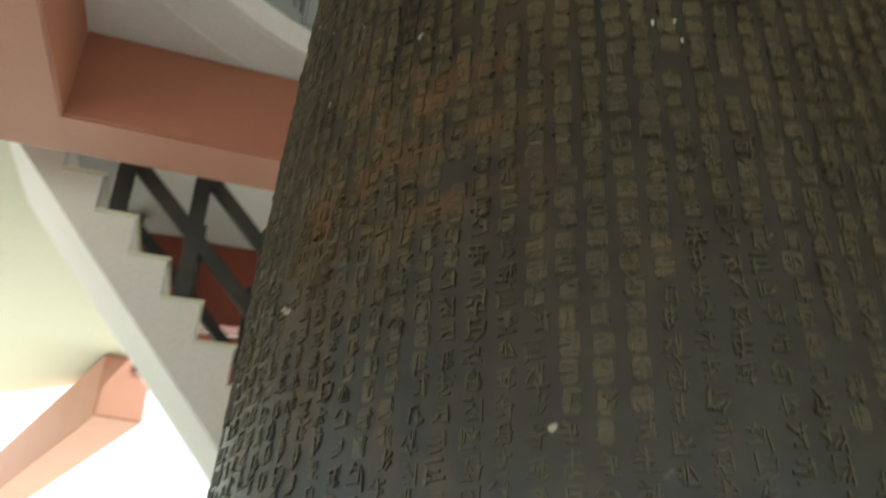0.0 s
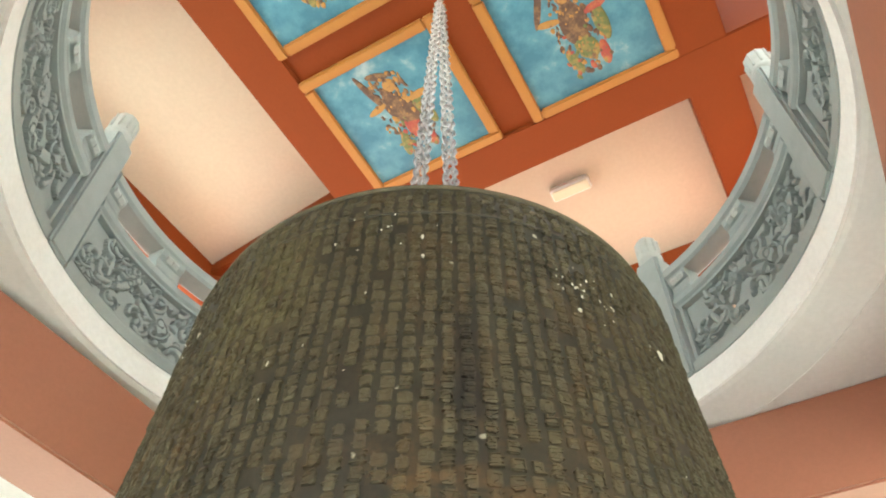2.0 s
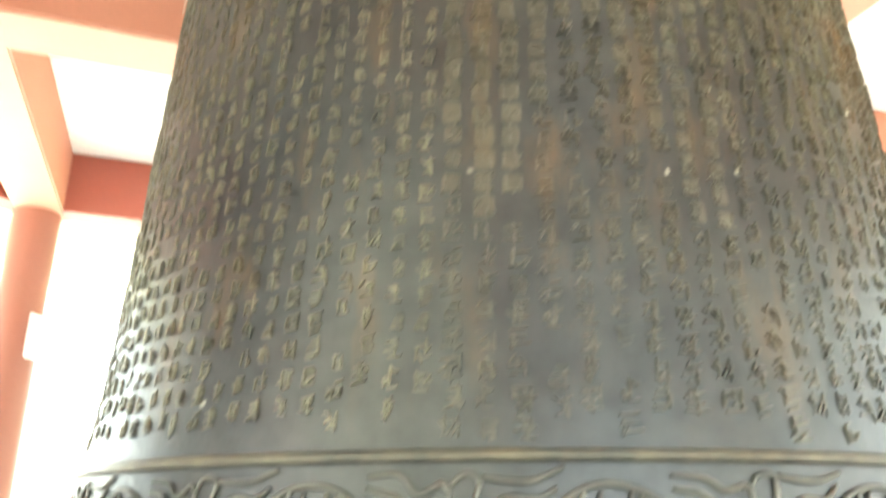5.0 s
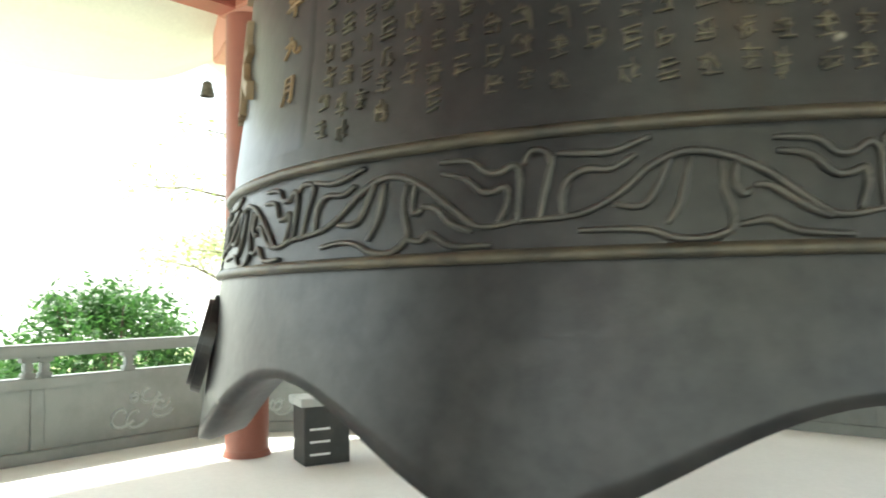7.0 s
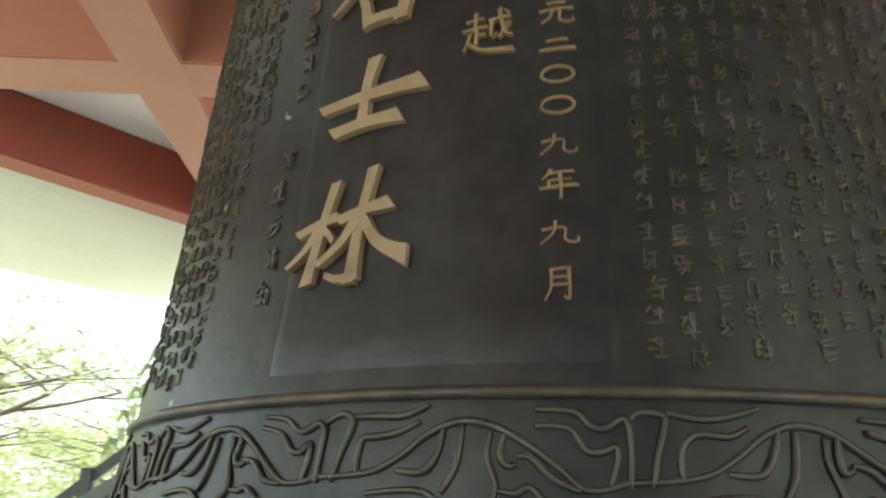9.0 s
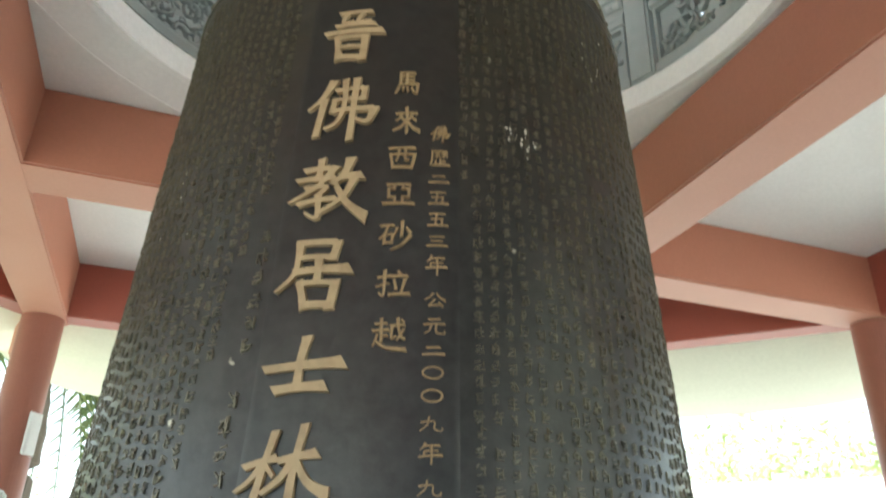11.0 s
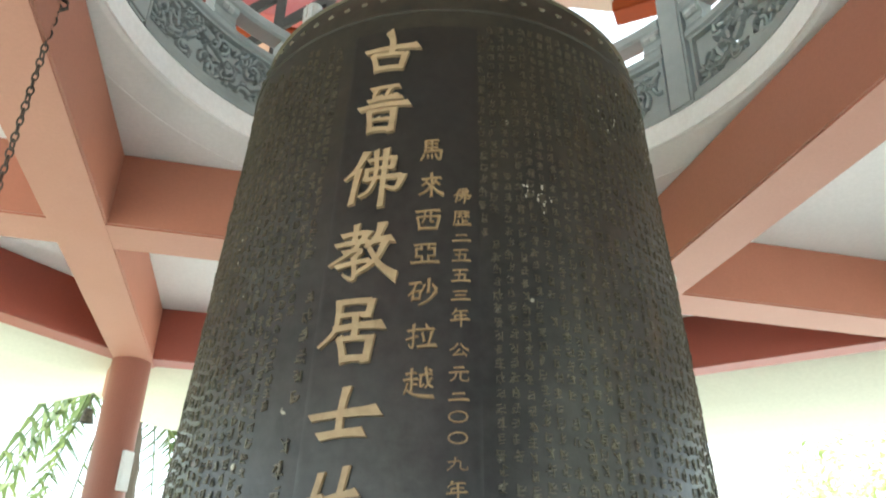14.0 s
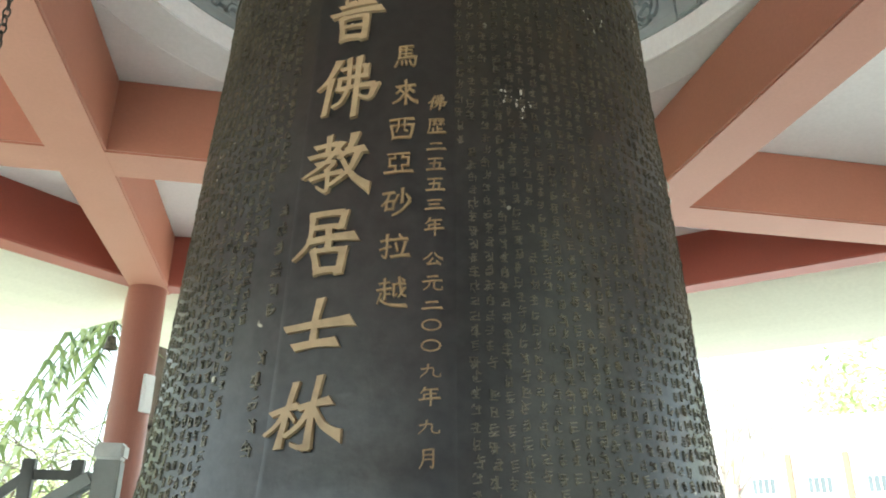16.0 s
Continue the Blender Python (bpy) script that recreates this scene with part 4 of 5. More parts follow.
def inscription(name, columns, pad=0.0, m=M_worn):
    V, F = [], []
    for deg, z_hi, z_lo, w, h, pitch, depth in columns:
        z = z_hi - h / 2
        while z - h / 2 > z_lo:
            if rnd.random() > 0.03:
                dd = depth * rnd.uniform(0.6, 1.2) * (1.0 if not pad else min(max((z - 1.6) * 1.3, 0.5), 1.0))
                jx = deg + rnd.uniform(-0.22, 0.22)
                gr = rnd.uniform(0.88, 1.08)
                top_up = pad * min(max(1.0 + (z - 2.2) * 3.0, 1.0), 2.1)
                if pad and z > 2.12 + 0.18 * math.sin(deg * 0.3):                                        # worn ground that joins the strokes of one character
                    n0 = len(V)
                    pw, ph = rnd.uniform(0.34, 0.54), rnd.uniform(0.42, 0.58)
                    for lift, g in ((-0.004, 1.08), (dd * top_up * 0.7, 0.95), (dd * top_up, 0.62)):
                        for q in range(8):
                            ca, sa = math.cos(math.pi * (q + 0.5) / 4), math.sin(math.pi * (q + 0.5) / 4)
                            xx, yy = math.copysign(abs(ca) ** 0.4, ca) * pw * g * 0.94, math.copysign(abs(sa) ** 0.4, sa) * ph * g * 0.94
                            V.append(on_bell(jx + math.degrees(xx * w / bell_r(z)), z + yy * h, lift))
                    for lay in (0, 8):
                        F.extend([(n0 + lay + i, n0 + lay + (i + 1) % 8, n0 + lay + 8 + (i + 1) % 8, n0 + lay + 8 + i) for i in range(8)])
                    F.append(tuple(range(n0 + 16, n0 + 24)))
                for bx, by, bw, bh, ang in rnd.choice(BARS):
                    n0, ca, sa = len(V), math.cos(ang), math.sin(ang)
                    for lift, g in ((-0.004, 0.028), (dd * rnd.uniform(0.8, 1.1), -0.008)):
                        for sx, sy in ((-1, -1), (1, -1), (1, 1), (-1, 1)):
                            x, y = sx * (bw / 2 + g), sy * (bh / 2 + g)
                            xx, yy = (bx + x * ca - y * sa) * gr, (by + x * sa + y * ca) * gr
                            zz = z + yy * h
                            V.append(on_bell(jx + math.degrees(xx * w / bell_r(zz)), zz, lift))
                    F.extend([(n0 + 4, n0 + 5, n0 + 6, n0 + 7)] + [(n0 + i, n0 + (i + 1) % 4, n0 + 4 + (i + 1) % 4, n0 + 4 + i) for i in range(4)])
            z -= pitch * rnd.uniform(0.95, 1.05)
    return tagged(from_arrays(name, V, F, m, bell), "worn raised columns of small unreadable characters", kind="stuff")


cols = []
d = -94.0
while d < -30:                                                  # beside the large characters
    cols.append((d, 3.38 - (0.0 if d > -88 else rnd.uniform(0, 0.05)), 1.66 + rnd.choice((0, 0, 0.03)), 0.025, 0.031, 0.0380, 0.0045))
    d += 2.5
inscription("inscription", cols, 0.0, M_text)
cols = []
while d < 150:                                                  # the far side, larger characters
    cols.append((d, 3.56, 1.648, 0.031, 0.035, 0.0375, 0.0075))
    d += 2.8
inscription("inscription", cols, 0.34)
cols = []
d, k = -130.0, 0
while d > -209:
    cols.append((d, 3.38 - rnd.uniform(0, 0.06), (2.52, 2.36, 2.10, 1.86)[k] if k < 4 else 1.67, 0.026, 0.030, 0.0365, 0.0042))
    d, k = d - 2.35, k + 1
for d, hi, lo in ((-128.3, 2.43, 2.10), (-129.3, 2.03, 1.74)):      # two signature columns
    cols.append((d, hi, lo, 0.032, 0.040, 0.054, 0.005))
cols.append((-96.2, 3.32, 2.55, 0.024, 0.034, 0.042, 0.004))
inscription("inscription", cols, 0.0, M_text)

# lime splashes left by birds
rnd = random.Random(77)
V, F = [], []
for deg, z, n_, sp_ in SPLASH:
    for _ in range(n_):
        a0, z0, ra = deg + rnd.gauss(0, sp_) * 2.2, z + rnd.gauss(0, sp_) * 0.045, rnd.uniform(0.0015, 0.0045)
        n0, st_ = len(V), rnd.uniform(1.0, 2.6)
        V.append(on_bell(a0, z0, 0.0105))
        for q in range(7):
            rr = ra * rnd.uniform(0.6, 1.2)
            V.append(on_bell(a0 + math.degrees(rr * math.cos(q * 0.8976) / 0.85), z0 + rr * st_ * math.sin(q * 0.8976), 0.0085))
        F.extend([(n0, n0 + 1 + q, n0 + 1 + (q + 1) % 7) for q in range(7)])
for deg, z, rx, rz in ((74.7, 3.132, 0.010, 0.017), (-26.9, 2.748, 0.004, 0.026), (-25.8, 2.70, 0.003, 0.012), (55.6, 3.13, 0.006, 0.008)):   # larger chips
    n0 = len(V)
    V.append(on_bell(deg, z, 0.016))
    for q in range(12):
        g = rnd.uniform(0.8, 1.15)
        V.append(on_bell(deg + math.degrees(rx * g * math.cos(q * math.pi / 6) / 0.81), z + rz * g * math.sin(q * math.pi / 6), 0.010))
    F.extend([(n0, n0 + 1 + q, n0 + 1 + (q + 1) % 12) for q in range(12)])
tagged(from_arrays("lime_splash", V, F, M_lime, bell), "dried white lime splashes", kind="stuff")

# hanging loop and chains
V, F = [], []
tube_into(V, F, [(0.11 * math.cos(a), -0.03 * math.cos(a), 4.03 + 0.16 * math.sin(a)) for a in np.linspace(0, math.pi, 14)], 0.034, 8)
from_arrays("hanging_loop", V, F, M_bronze, bell, smooth=True)
part("loop_collar", revolve([(0.02, 4.075), (0.15, 4.07), (0.17, 4.045), (0.20, 4.02), (0.2, 3.99)], 32), M_bronze, bell, smooth=True)
hoist = thing("hoist_chain", "galvanised steel hoist chains holding the bell from a roof hook", "chain", at=(0, 0, 0))
HK = Vector((-0.03, -0.02, 6.93))
L_steel = link_mesh(M_steel)
for s in (-1, 1):
    for o in (-1, 1):
        lo = Vector((s * 0.128 + o * 0.016, -s * 0.028 + o * 0.034, 4.02 if o > 0 else 4.10))
        chain(L_steel, lo, HK + Vector((s * 0.02, 0.012 * o, -0.05)), 0.044, hoist)
V, F = [], []
tube_into(V, F, [(HK.x + 0.06 * math.cos(a), HK.y, HK.z + 0.05 + 0.06 * math.sin(a)) for a in np.linspace(-2.9, 1.2, 14)], 0.014, 6)
from_arrays("hook", V, F, M_gold_frame, hoist, "ochre painted roof hook")
sc = thing("striker_chain", "dark steel chain hanging from the ceiling beam", "chain", at=(-1.648, 0.09, 0))
L_dark = link_mesh(M_chain, 0.024, 0.012, 0.0038)
chain(L_dark, (0, 0, 1.72), (0, 0, 3.905), 0.036, sc)
for dx, dy, dz in ((0.006, 0.004, 0.015), (-0.006, 0.0, -0.015)):
    chain(L_dark, (dx - 0.014, dy, 2.22 + dz), (dx + 0.014, dy + 0.01, 2.225 + dz), 0.012, sc)
V, F = [], []
tube_into(V, F, [(-0.03, 0, 3.935), (0.0, 0, 3.94), (0.03, 0, 3.925), (0.035, 0, 3.895), (0.01, 0, 3.88)], 0.008, 6)
from_arrays("hook", V, F, M_chain, sc)

# ---- carved balustrade round the opening of the upper floor ----
PZ0, PZ1, RI, RT = ZF + 0.10, 4.86, 1.675, 0.085


def relief(nu, nv, seed):
    """Height field of a carved panel: flat-topped coils and curls with grooves round them; some gaps are pierced."""
    r = random.Random(seed)
    U, W = np.meshgrid(np.linspace(0, 1.17, nu), np.linspace(0, 0.40, nv))
    h = np.full(U.shape, 0.42)
    free = np.ones(U.shape, bool)

    def carve(path, top):
        nonlocal h, free
        d = np.full(U.shape, 9.0)
        for x, y, wid in path:
            d = np.minimum(d, np.sqrt((U - x) ** 2 + (W - y) ** 2) / wid)
        lip = 0.0055 / np.mean([p[2] for p in path])
        h = np.where((d > 1) & (d < 1 + lip), 0.12, np.where(d <= 1, top - 0.14 * d ** 2, h))
        free &= d > 1 + lip

    ph = r.uniform(0, 6.3)
    body = []
    for k in range(120):
        g = k / 119
        body.append((0.10 + 0.97 * g + 0.03 * math.sin(g * 21 + ph), 0.20 + 0.10 * math.sin(g * 10.5 + ph), 0.030 * (0.4 + 0.7 * math.sin(math.pi * min(0.1 + g, 1)))))
    curls = []
    for k in range(60):
        x, y, a = r.uniform(0.04, 1.13), r.uniform(*((0.03, 0.12), (0.28, 0.37), (0.04, 0.36))[k % 3]), r.uniform(0, 6.3)
        turn, wid, path = r.choice((-1, 1)) * r.uniform(1.0, 4), r.uniform(0.010, 0.017), []
        for q in range(r.randint(12, 24)):
            x, y, a = x + 0.0085 * math.cos(a), y + 0.0085 * math.sin(a), a + turn * 0.04
            turn *= 1.07
            path.append((x, min(max(y, 0.03), 0.37), wid * (1 - 0.028 * q)))
        curls.append((path, r.uniform(0.72, 1.0)))
    for path, top in curls[:36]:
        carve(path, top)
    carve(body, 1.0)
    for k in range(10):                                        # scale lines across the coil
        x, y, wid = body[8 + k * 11]
        h = np.where((np.abs(np.sqrt((U - x) ** 2 + (W - y) ** 2) - wid * 0.75) < 0.003) & (h > 0.8), 0.55, h)
    for path, top in curls[36:]:
        carve(path, top)
    edge = np.minimum(np.minimum(U, 1.17 - U), np.minimum(W, 0.40 - W))
    h = np.where(edge < 0.022, 1.0, np.where(edge < 0.030, 0.0, h))
    holes, pierced = np.zeros(h.shape, bool), np.zeros(h.shape, bool)
    for q in range(56):
        x, y = r.uniform(0.08, 1.09), r.uniform(0.06, 0.34)
        ra, rb, an = r.uniform(0.016, 0.036), r.uniform(0.010, 0.018), r.uniform(0, 3.1)
        du, dw = (U - x) * math.cos(an) + (W - y) * math.sin(an), -(U - x) * math.sin(an) + (W - y) * math.cos(an)
        spot = (du / ra) ** 2 + (dw / rb) ** 2 < 1
        if q < 15:                                             # right through, whatever lies there
            pierced |= spot
        holes |= spot
    holes = (pierced | holes & (free | (h < 0.15))) & (edge > 0.034)
    return h, holes


def carved_panel(seed):
    nu, nv = 264, 90
    h, holes = relief(nu, nv, seed)
    V, F = [], []
    for lay in range(2):
        for j in range(nv):
            for i in range(nu):
                a = radians(-18.9 + 37.8 * i / (nu - 1))
                r = RI + 0.042 - 0.048 * h[j, i] if lay == 0 else RI + RT - 0.014 + 0.012 * h[j, i]
                V.append((r * math.cos(a), r * math.sin(a), PZ0 + (PZ1 - PZ0) * j / (nv - 1)))
    off = nu * nv
    keep = ~(holes[:-1, :-1] & holes[1:, 1:])
    for j in range(nv - 1):
        for i in range(nu - 1):
            if not keep[j, i]:
                continue
            a, b, c, e = j * nu + i, j * nu + i + 1, (j + 1) * nu + i + 1, (j + 1) * nu + i
            F.append((a, e, c, b))
            F.append((a + off, b + off, c + off, e + off))
            for p, q, dj, di in ((a, b, -1, 0), (b, c, 0, 1), (c, e, 1, 0), (e, a, 0, -1)):
                jj, ii = j + dj, i + di
                if not (0 <= jj < nv - 1 and 0 <= ii < nu - 1) or not keep[jj, ii]:
                    F.append((p, q, q + off, p + off))
    return V, F


def ring_bay(k, src):
    t = thing("carved_balustrade", "grey green granite balustrade bay with pierced dragon-scroll carving", "balustrade", "upper ring balustrade", at=(CX, CY, 0))
    t.rotation_euler = (0, 0, radians(45 * k))
    pn = new("carved_panel", src)
    pn.parent = t
    part("base_rail", revolve([(RI - 0.02, ZF + 0.03), (RI - 0.02, PZ0 - 0.012), (RI - 0.006, PZ0 + 0.004), (RI + RT + 0.006, PZ0 + 0.004), (RI + RT + 0.02, PZ0 - 0.012), (RI + RT + 0.02, ZF + 0.03)], 20, -19.4, 19.4, True), M_stone, t)
    part("middle_rail", revolve([(RI - 0.004, PZ1 - 0.004), (RI - 0.022, PZ1 + 0.012), (RI - 0.022, PZ1 + 0.05), (RI - 0.004, PZ1 + 0.062), (RI + RT + 0.004, PZ1 + 0.062), (RI + RT + 0.02, PZ1 + 0.03), (RI + RT + 0.004, PZ1 - 0.004)], 20, -19.4, 19.4, True), M_stone, t)
    part("handrail", revolve([(RI - 0.012, 5.075), (RI - 0.03, 5.09), (RI - 0.03, 5.14), (RI - 0.01, 5.17), (RI + RT + 0.01, 5.17), (RI + RT + 0.03, 5.14), (RI + RT + 0.03, 5.09), (RI + RT + 0.012, 5.075)], 20, -19.4, 19.4, True), M_stone, t)
    for a in (-17.0, 0.0, 17.0):
        wd = 3.0 if a == 0 else 2.2
        b = part("rail_block", revolve([(RI + 0.0, PZ1 + 0.058), (RI - 0.012, PZ1 + 0.085), (RI + 0.004, PZ1 + 0.105), (RI + 0.004, PZ1 + 0.15), (RI - 0.016, PZ1 + 0.175), (RI - 0.016, 5.08), (RI + RT + 0.01, 5.08), (RI + RT, PZ1 + 0.058)], 6, a - wd, a + wd, True), M_stone, t)
        for e in (-0.8, 0.8):
            part("petal", revolve([(RI - 0.014, PZ1 + 0.15), (RI - 0.026, PZ1 + 0.175), (RI - 0.02, PZ1 + 0.20), (RI - 0.01, PZ1 + 0.2)], 3, a + e - 0.7, a + e + 0.7, True), M_capstone, b)
    return t


panels = []
for sd in (3, 8, 21):
    V, F = carved_panel(sd)
    me = bpy.data.meshes.new("carved_panel")
    me.from_pydata(V, [], F)
    me.materials.append(M_stone)
    panels.append(me)
for k in range(8):
    ring_bay(k, panels[k % 3])

post0 = None
for k in range(8):
    a = radians(22.5 + 45 * k)
    loc = pose(CX + 1.715 * math.cos(a), CY + 1.715 * math.sin(a), ZF + 0.03, 0, 0, 22.5 + 45 * k)
    if post0 is None:
        post0 = thing("balustrade_post", "grey green granite post with a ribbed round cap", "post", "posts of the ring balustrade")
        part("shaft", box(-0.075, 0.075, -0.08, 0.08, 0, 0.93, 0.014), M_stone, post0)
        part("cap", revolve([(0.005, 1.165), (0.05, 1.16), (0.066, 1.135), (0.068, 1.0), (0.075, 0.985), (0.075, 0.965), (0.058, 0.955), (0.058, 0.93)], 20), M_capstone, post0, "pale ribbed round cap", smooth=True)
        for g in range(10):
            b_ = 2 * math.pi * g / 10
            part("rib", bar((0.068 * math.cos(b_), 0.068 * math.sin(b_), 1.01), (0.068 * math.cos(b_), 0.068 * math.sin(b_), 1.13), 0.016, 0.010, 0.003), M_capstone, post0)
        post0.matrix_basis = loc
    else:
        copy_thing(post0, loc)

# ---- roof of the upper storey ----
ZQ = 7.02
for s in (-1, 1):
    tagged(obj("roof_beam", box(s * 1.465 - 0.185, s * 1.465 + 0.195, -3.25, 3.25 if s < 0 else 1.62, ZQ, 7.62, 0.012), M_orange), "orange red painted roof beam", "beam", kind="structure")
    tagged(obj("roof_beam", box(-3.25, 3.25, s * 1.465 - 0.195, s * 1.465 + 0.185, ZQ + 0.003, 7.62, 0.012), M_orange), "orange red painted roof beam", "beam", kind="structure")
tagged(obj("ceiling_board", box(-1.31, 1.31, -1.31, 1.31, ZQ + 0.03, 7.25, 0.0), M_orange), "orange red coffered ceiling board", "ceiling", kind="structure")


def painting(cx, cy, seed):
    t = thing("ceiling_painting", "blue clouded ceiling painting in an ochre frame", "painting", "ceiling paintings", at=(cx, cy, ZQ + 0.03))
    h = 0.585
    part("panel", box(-h + 0.05, h - 0.05, -h + 0.05, h - 0.05, -0.012, 0.01), M_skypanel, t)
    for k in range(4):
        part("frame_bar", box(-h, h - 0.085, -h, -h + 0.085, -0.04, 0.012, 0.012, Matrix.Rotation(k * math.pi / 2, 4, 'Z')), M_gold_frame, t)
    r = random.Random(seed)
    spots = [((0, 0.02), 0.075, 0.14, C_d), ((-0.02, -0.14), 0.06, 0.09, C_b if seed % 2 else C_c), ((0.0, 0.19), 0.04, 0.045, C_a), ((0.08, -0.2), 0.03, 0.09, C_c),
             ((-0.08, -0.22), 0.03, 0.08, C_b), ((0.12, 0.08), 0.07, 0.022, C_a), ((-0.12, 0.06), 0.07, 0.025, C_b if seed % 2 == 0 else C_a), ((0.03, 0.27), 0.07, 0.025, C_d), ((0.13, 0.2), 0.02, 0.14, C_d), ((-0.13, -0.04), 0.04, 0.12, C_c)]
    for _ in range(150):
        y = r.uniform(-0.3, 0.27)
        wd = 0.14 - 0.22 * abs(y + 0.05) ** 1.2
        spots.append(((r.uniform(-wd, wd), y), r.uniform(0.005, 0.016), r.uniform(0.007, 0.028), r.choice((C_a, C_a, C_d, C_d, C_d) if y > -0.02 else (C_a, C_b, C_c, C_d, C_d))))
    for (x, y), a, b, m in spots:
        bm = bmesh.new()
        bmesh.ops.create_uvsphere(bm, u_segments=14, v_segments=8, radius=1)
        bmesh.ops.transform(bm, matrix=Matrix.Rotation(radians(-90), 4, 'Z') @ Matrix.Diagonal((1.3, 1.3, 1, 1)) @ Matrix.Translation((x + r.uniform(-0.015, 0.015), y, -0.014)) @ Matrix.Rotation(r.uniform(-0.5, 0.5), 4, 'Z') @ Matrix.Diagonal((a, b, 0.006, 1)), verts=bm.verts)
        part("painted_form", bm, m, t)


C_a = painted("painted_gold", (0.34, 0.19, 0.05), (0.26, 0.12, 0.04), 0.5, 16, 60, 0.8)
C_b = painted("painted_red", (0.27, 0.05, 0.045), (0.4, 0.2, 0.07), 0.5, 14, 60, 0.7)
C_c = painted("painted_green", (0.09, 0.13, 0.05), (0.5, 0.3, 0.08), 0.5, 14, 60, 0.7)
C_d = painted("painted_brown", (0.075, 0.045, 0.035), (0.4, 0.25, 0.1), 0.5, 14, 60, 0.7)
for i, (sx, sy) in enumerate(((-1, -1), (-1, 1), (1, -1), (1, 1))):
    painting(sx * 0.695, sy * 0.72, i + 1)

# folded cream ceilings between the beams, open over the north stair
AP = 3.25
ok = [(AP * math.cos(radians(22.5 + 45 * k)) / math.cos(math.pi / 8), AP * math.sin(radians(22.5 + 45 * k)) / math.cos(math.pi / 8)) for k in range(8)]
ZI, ZO = 7.56, 7.12


def facet(name, pts, thick=0.12):
    bm = bmesh.new()
    lo, hi = [bm.verts.new(p) for p in pts], [bm.verts.new((p[0], p[1], p[2] + thick)) for p in pts]
    n = len(pts)
    bm.faces.new(lo)
    bm.faces.new(hi)
    for i in range(n):
        bm.faces.new((lo[i], lo[(i + 1) % n], hi[(i + 1) % n], hi[i]))
    tagged(obj(name, bm, M_cream2), "warm cream folded ceiling facet", "ceiling", kind="structure")


def sl(x, y):
    """Height of the sloping side ceiling at a distance from the middle."""
    d = max(abs(x), abs(y))
    return ZI + (ZO - ZI) * (d - 1.3) / (AP - 1.3)


W8 = AP * math.tan(math.pi / 8)
for sx, sy in ((1, 0), (-1, 0), (0, -1)):
    if sx:
        facet("ceiling", [(sx * 1.3, -1.3, ZI), (sx * 1.3, 1.3, ZI), (sx * AP, W8, ZO), (sx * AP, -W8, ZO)])
    else:
        facet("ceiling", [(-1.3, sy * 1.3, ZI), (1.3, sy * 1.3, ZI), (W8, sy * AP, ZO), (-W8, sy * AP, ZO)])
for sx in (-1, 1):
    for sy in (-1, 1):
        if sx > 0 and sy > 0:                                  # the corner by the stair folds down to a point
            facet("ceiling", [(1.3, 1.3, 7.6), (2.07, 2.2, 6.78), (1.28, 3.1, 7.6)])
            facet("ceiling", [(1.3, 1.3, 7.6), (AP, W8, ZO), (2.07, 2.2, 6.78)])
        else:
            facet("ceiling", [(sx * 1.3, sy * 1.3, ZI), (sx * AP, sy * W8, ZO), (sx * W8, sy * AP, ZO)])
for k in range(8):
    (ax, ay), (bx, by) = ok[k], ok[(k + 1) % 8] if k else (2.09, 2.22)
    tagged(obj("ring_beam", bar((ax, ay, 6.93), (bx, by, 6.93), 0.22, 0.42, 0.01), M_orange), "orange red ring beam of the upper roof", "beam", kind="structure")
# eaves added out of view to keep sky light from the upper storey
for k in range(1, 8):
    (ax, ay), (bx, by) = ok[k], ok[(k + 1) % 8]
    g = 1.42
    bm = bmesh.new()
    lo = [bm.verts.new(p) for p in ((ax, ay, 7.10), (bx, by, 7.10), (bx * g, by * g, 6.72), ((ax + bx) / 2 * g, (ay + by) / 2 * g, 6.45), (ax * g, ay * g, 6.72))]
    hi = [bm.verts.new((v.co.x, v.co.y, v.co.z + 0.16)) for v in lo]
    bm.faces.new(lo)
    bm.faces.new(hi)
    for i in range(5):
        bm.faces.new((lo[i], lo[(i + 1) % 5], hi[(i + 1) % 5], hi[i]))
    tagged(obj("sky_block_eave", bm, M_cream2), "added cream eave that holds sky light off the upper storey", "eave", kind="structure")
# pink well walls of the stair opening
tagged(obj("wall_north", box(-1.5, 1.3, 2.98, 3.1, 6.72, 7.62, 0.01), M_pink), "pink painted wall of the stair opening", "wall", kind="structure")
for sx in (-1, 1):
    tagged(obj("wall_side", box(sx * 1.30 - 0.05, sx * 1.30 + 0.05, 1.64, 3.0, 7.60, 8.3, 0.01), M_pink), "pink painted side wall of the stair opening", "wall", kind="structure")
t = thing("ceiling_lamp", "white box lamp on the sloping ceiling, unlit", "lamp", at=(-2.2, 0.09, sl(2.2, 0) - 0.03))
part("lamp_body", box(-0.06, 0.06, -0.18, 0.18, -0.05, 0.03, 0.012, Matrix.Rotation(radians(-13), 4, 'Y')), M_whitebox, t)
part("diffuser", box(-0.045, 0.045, -0.165, 0.165, -0.062, -0.045, 0.006, Matrix.Rotation(radians(-13), 4, 'Y')), M_cream, t)

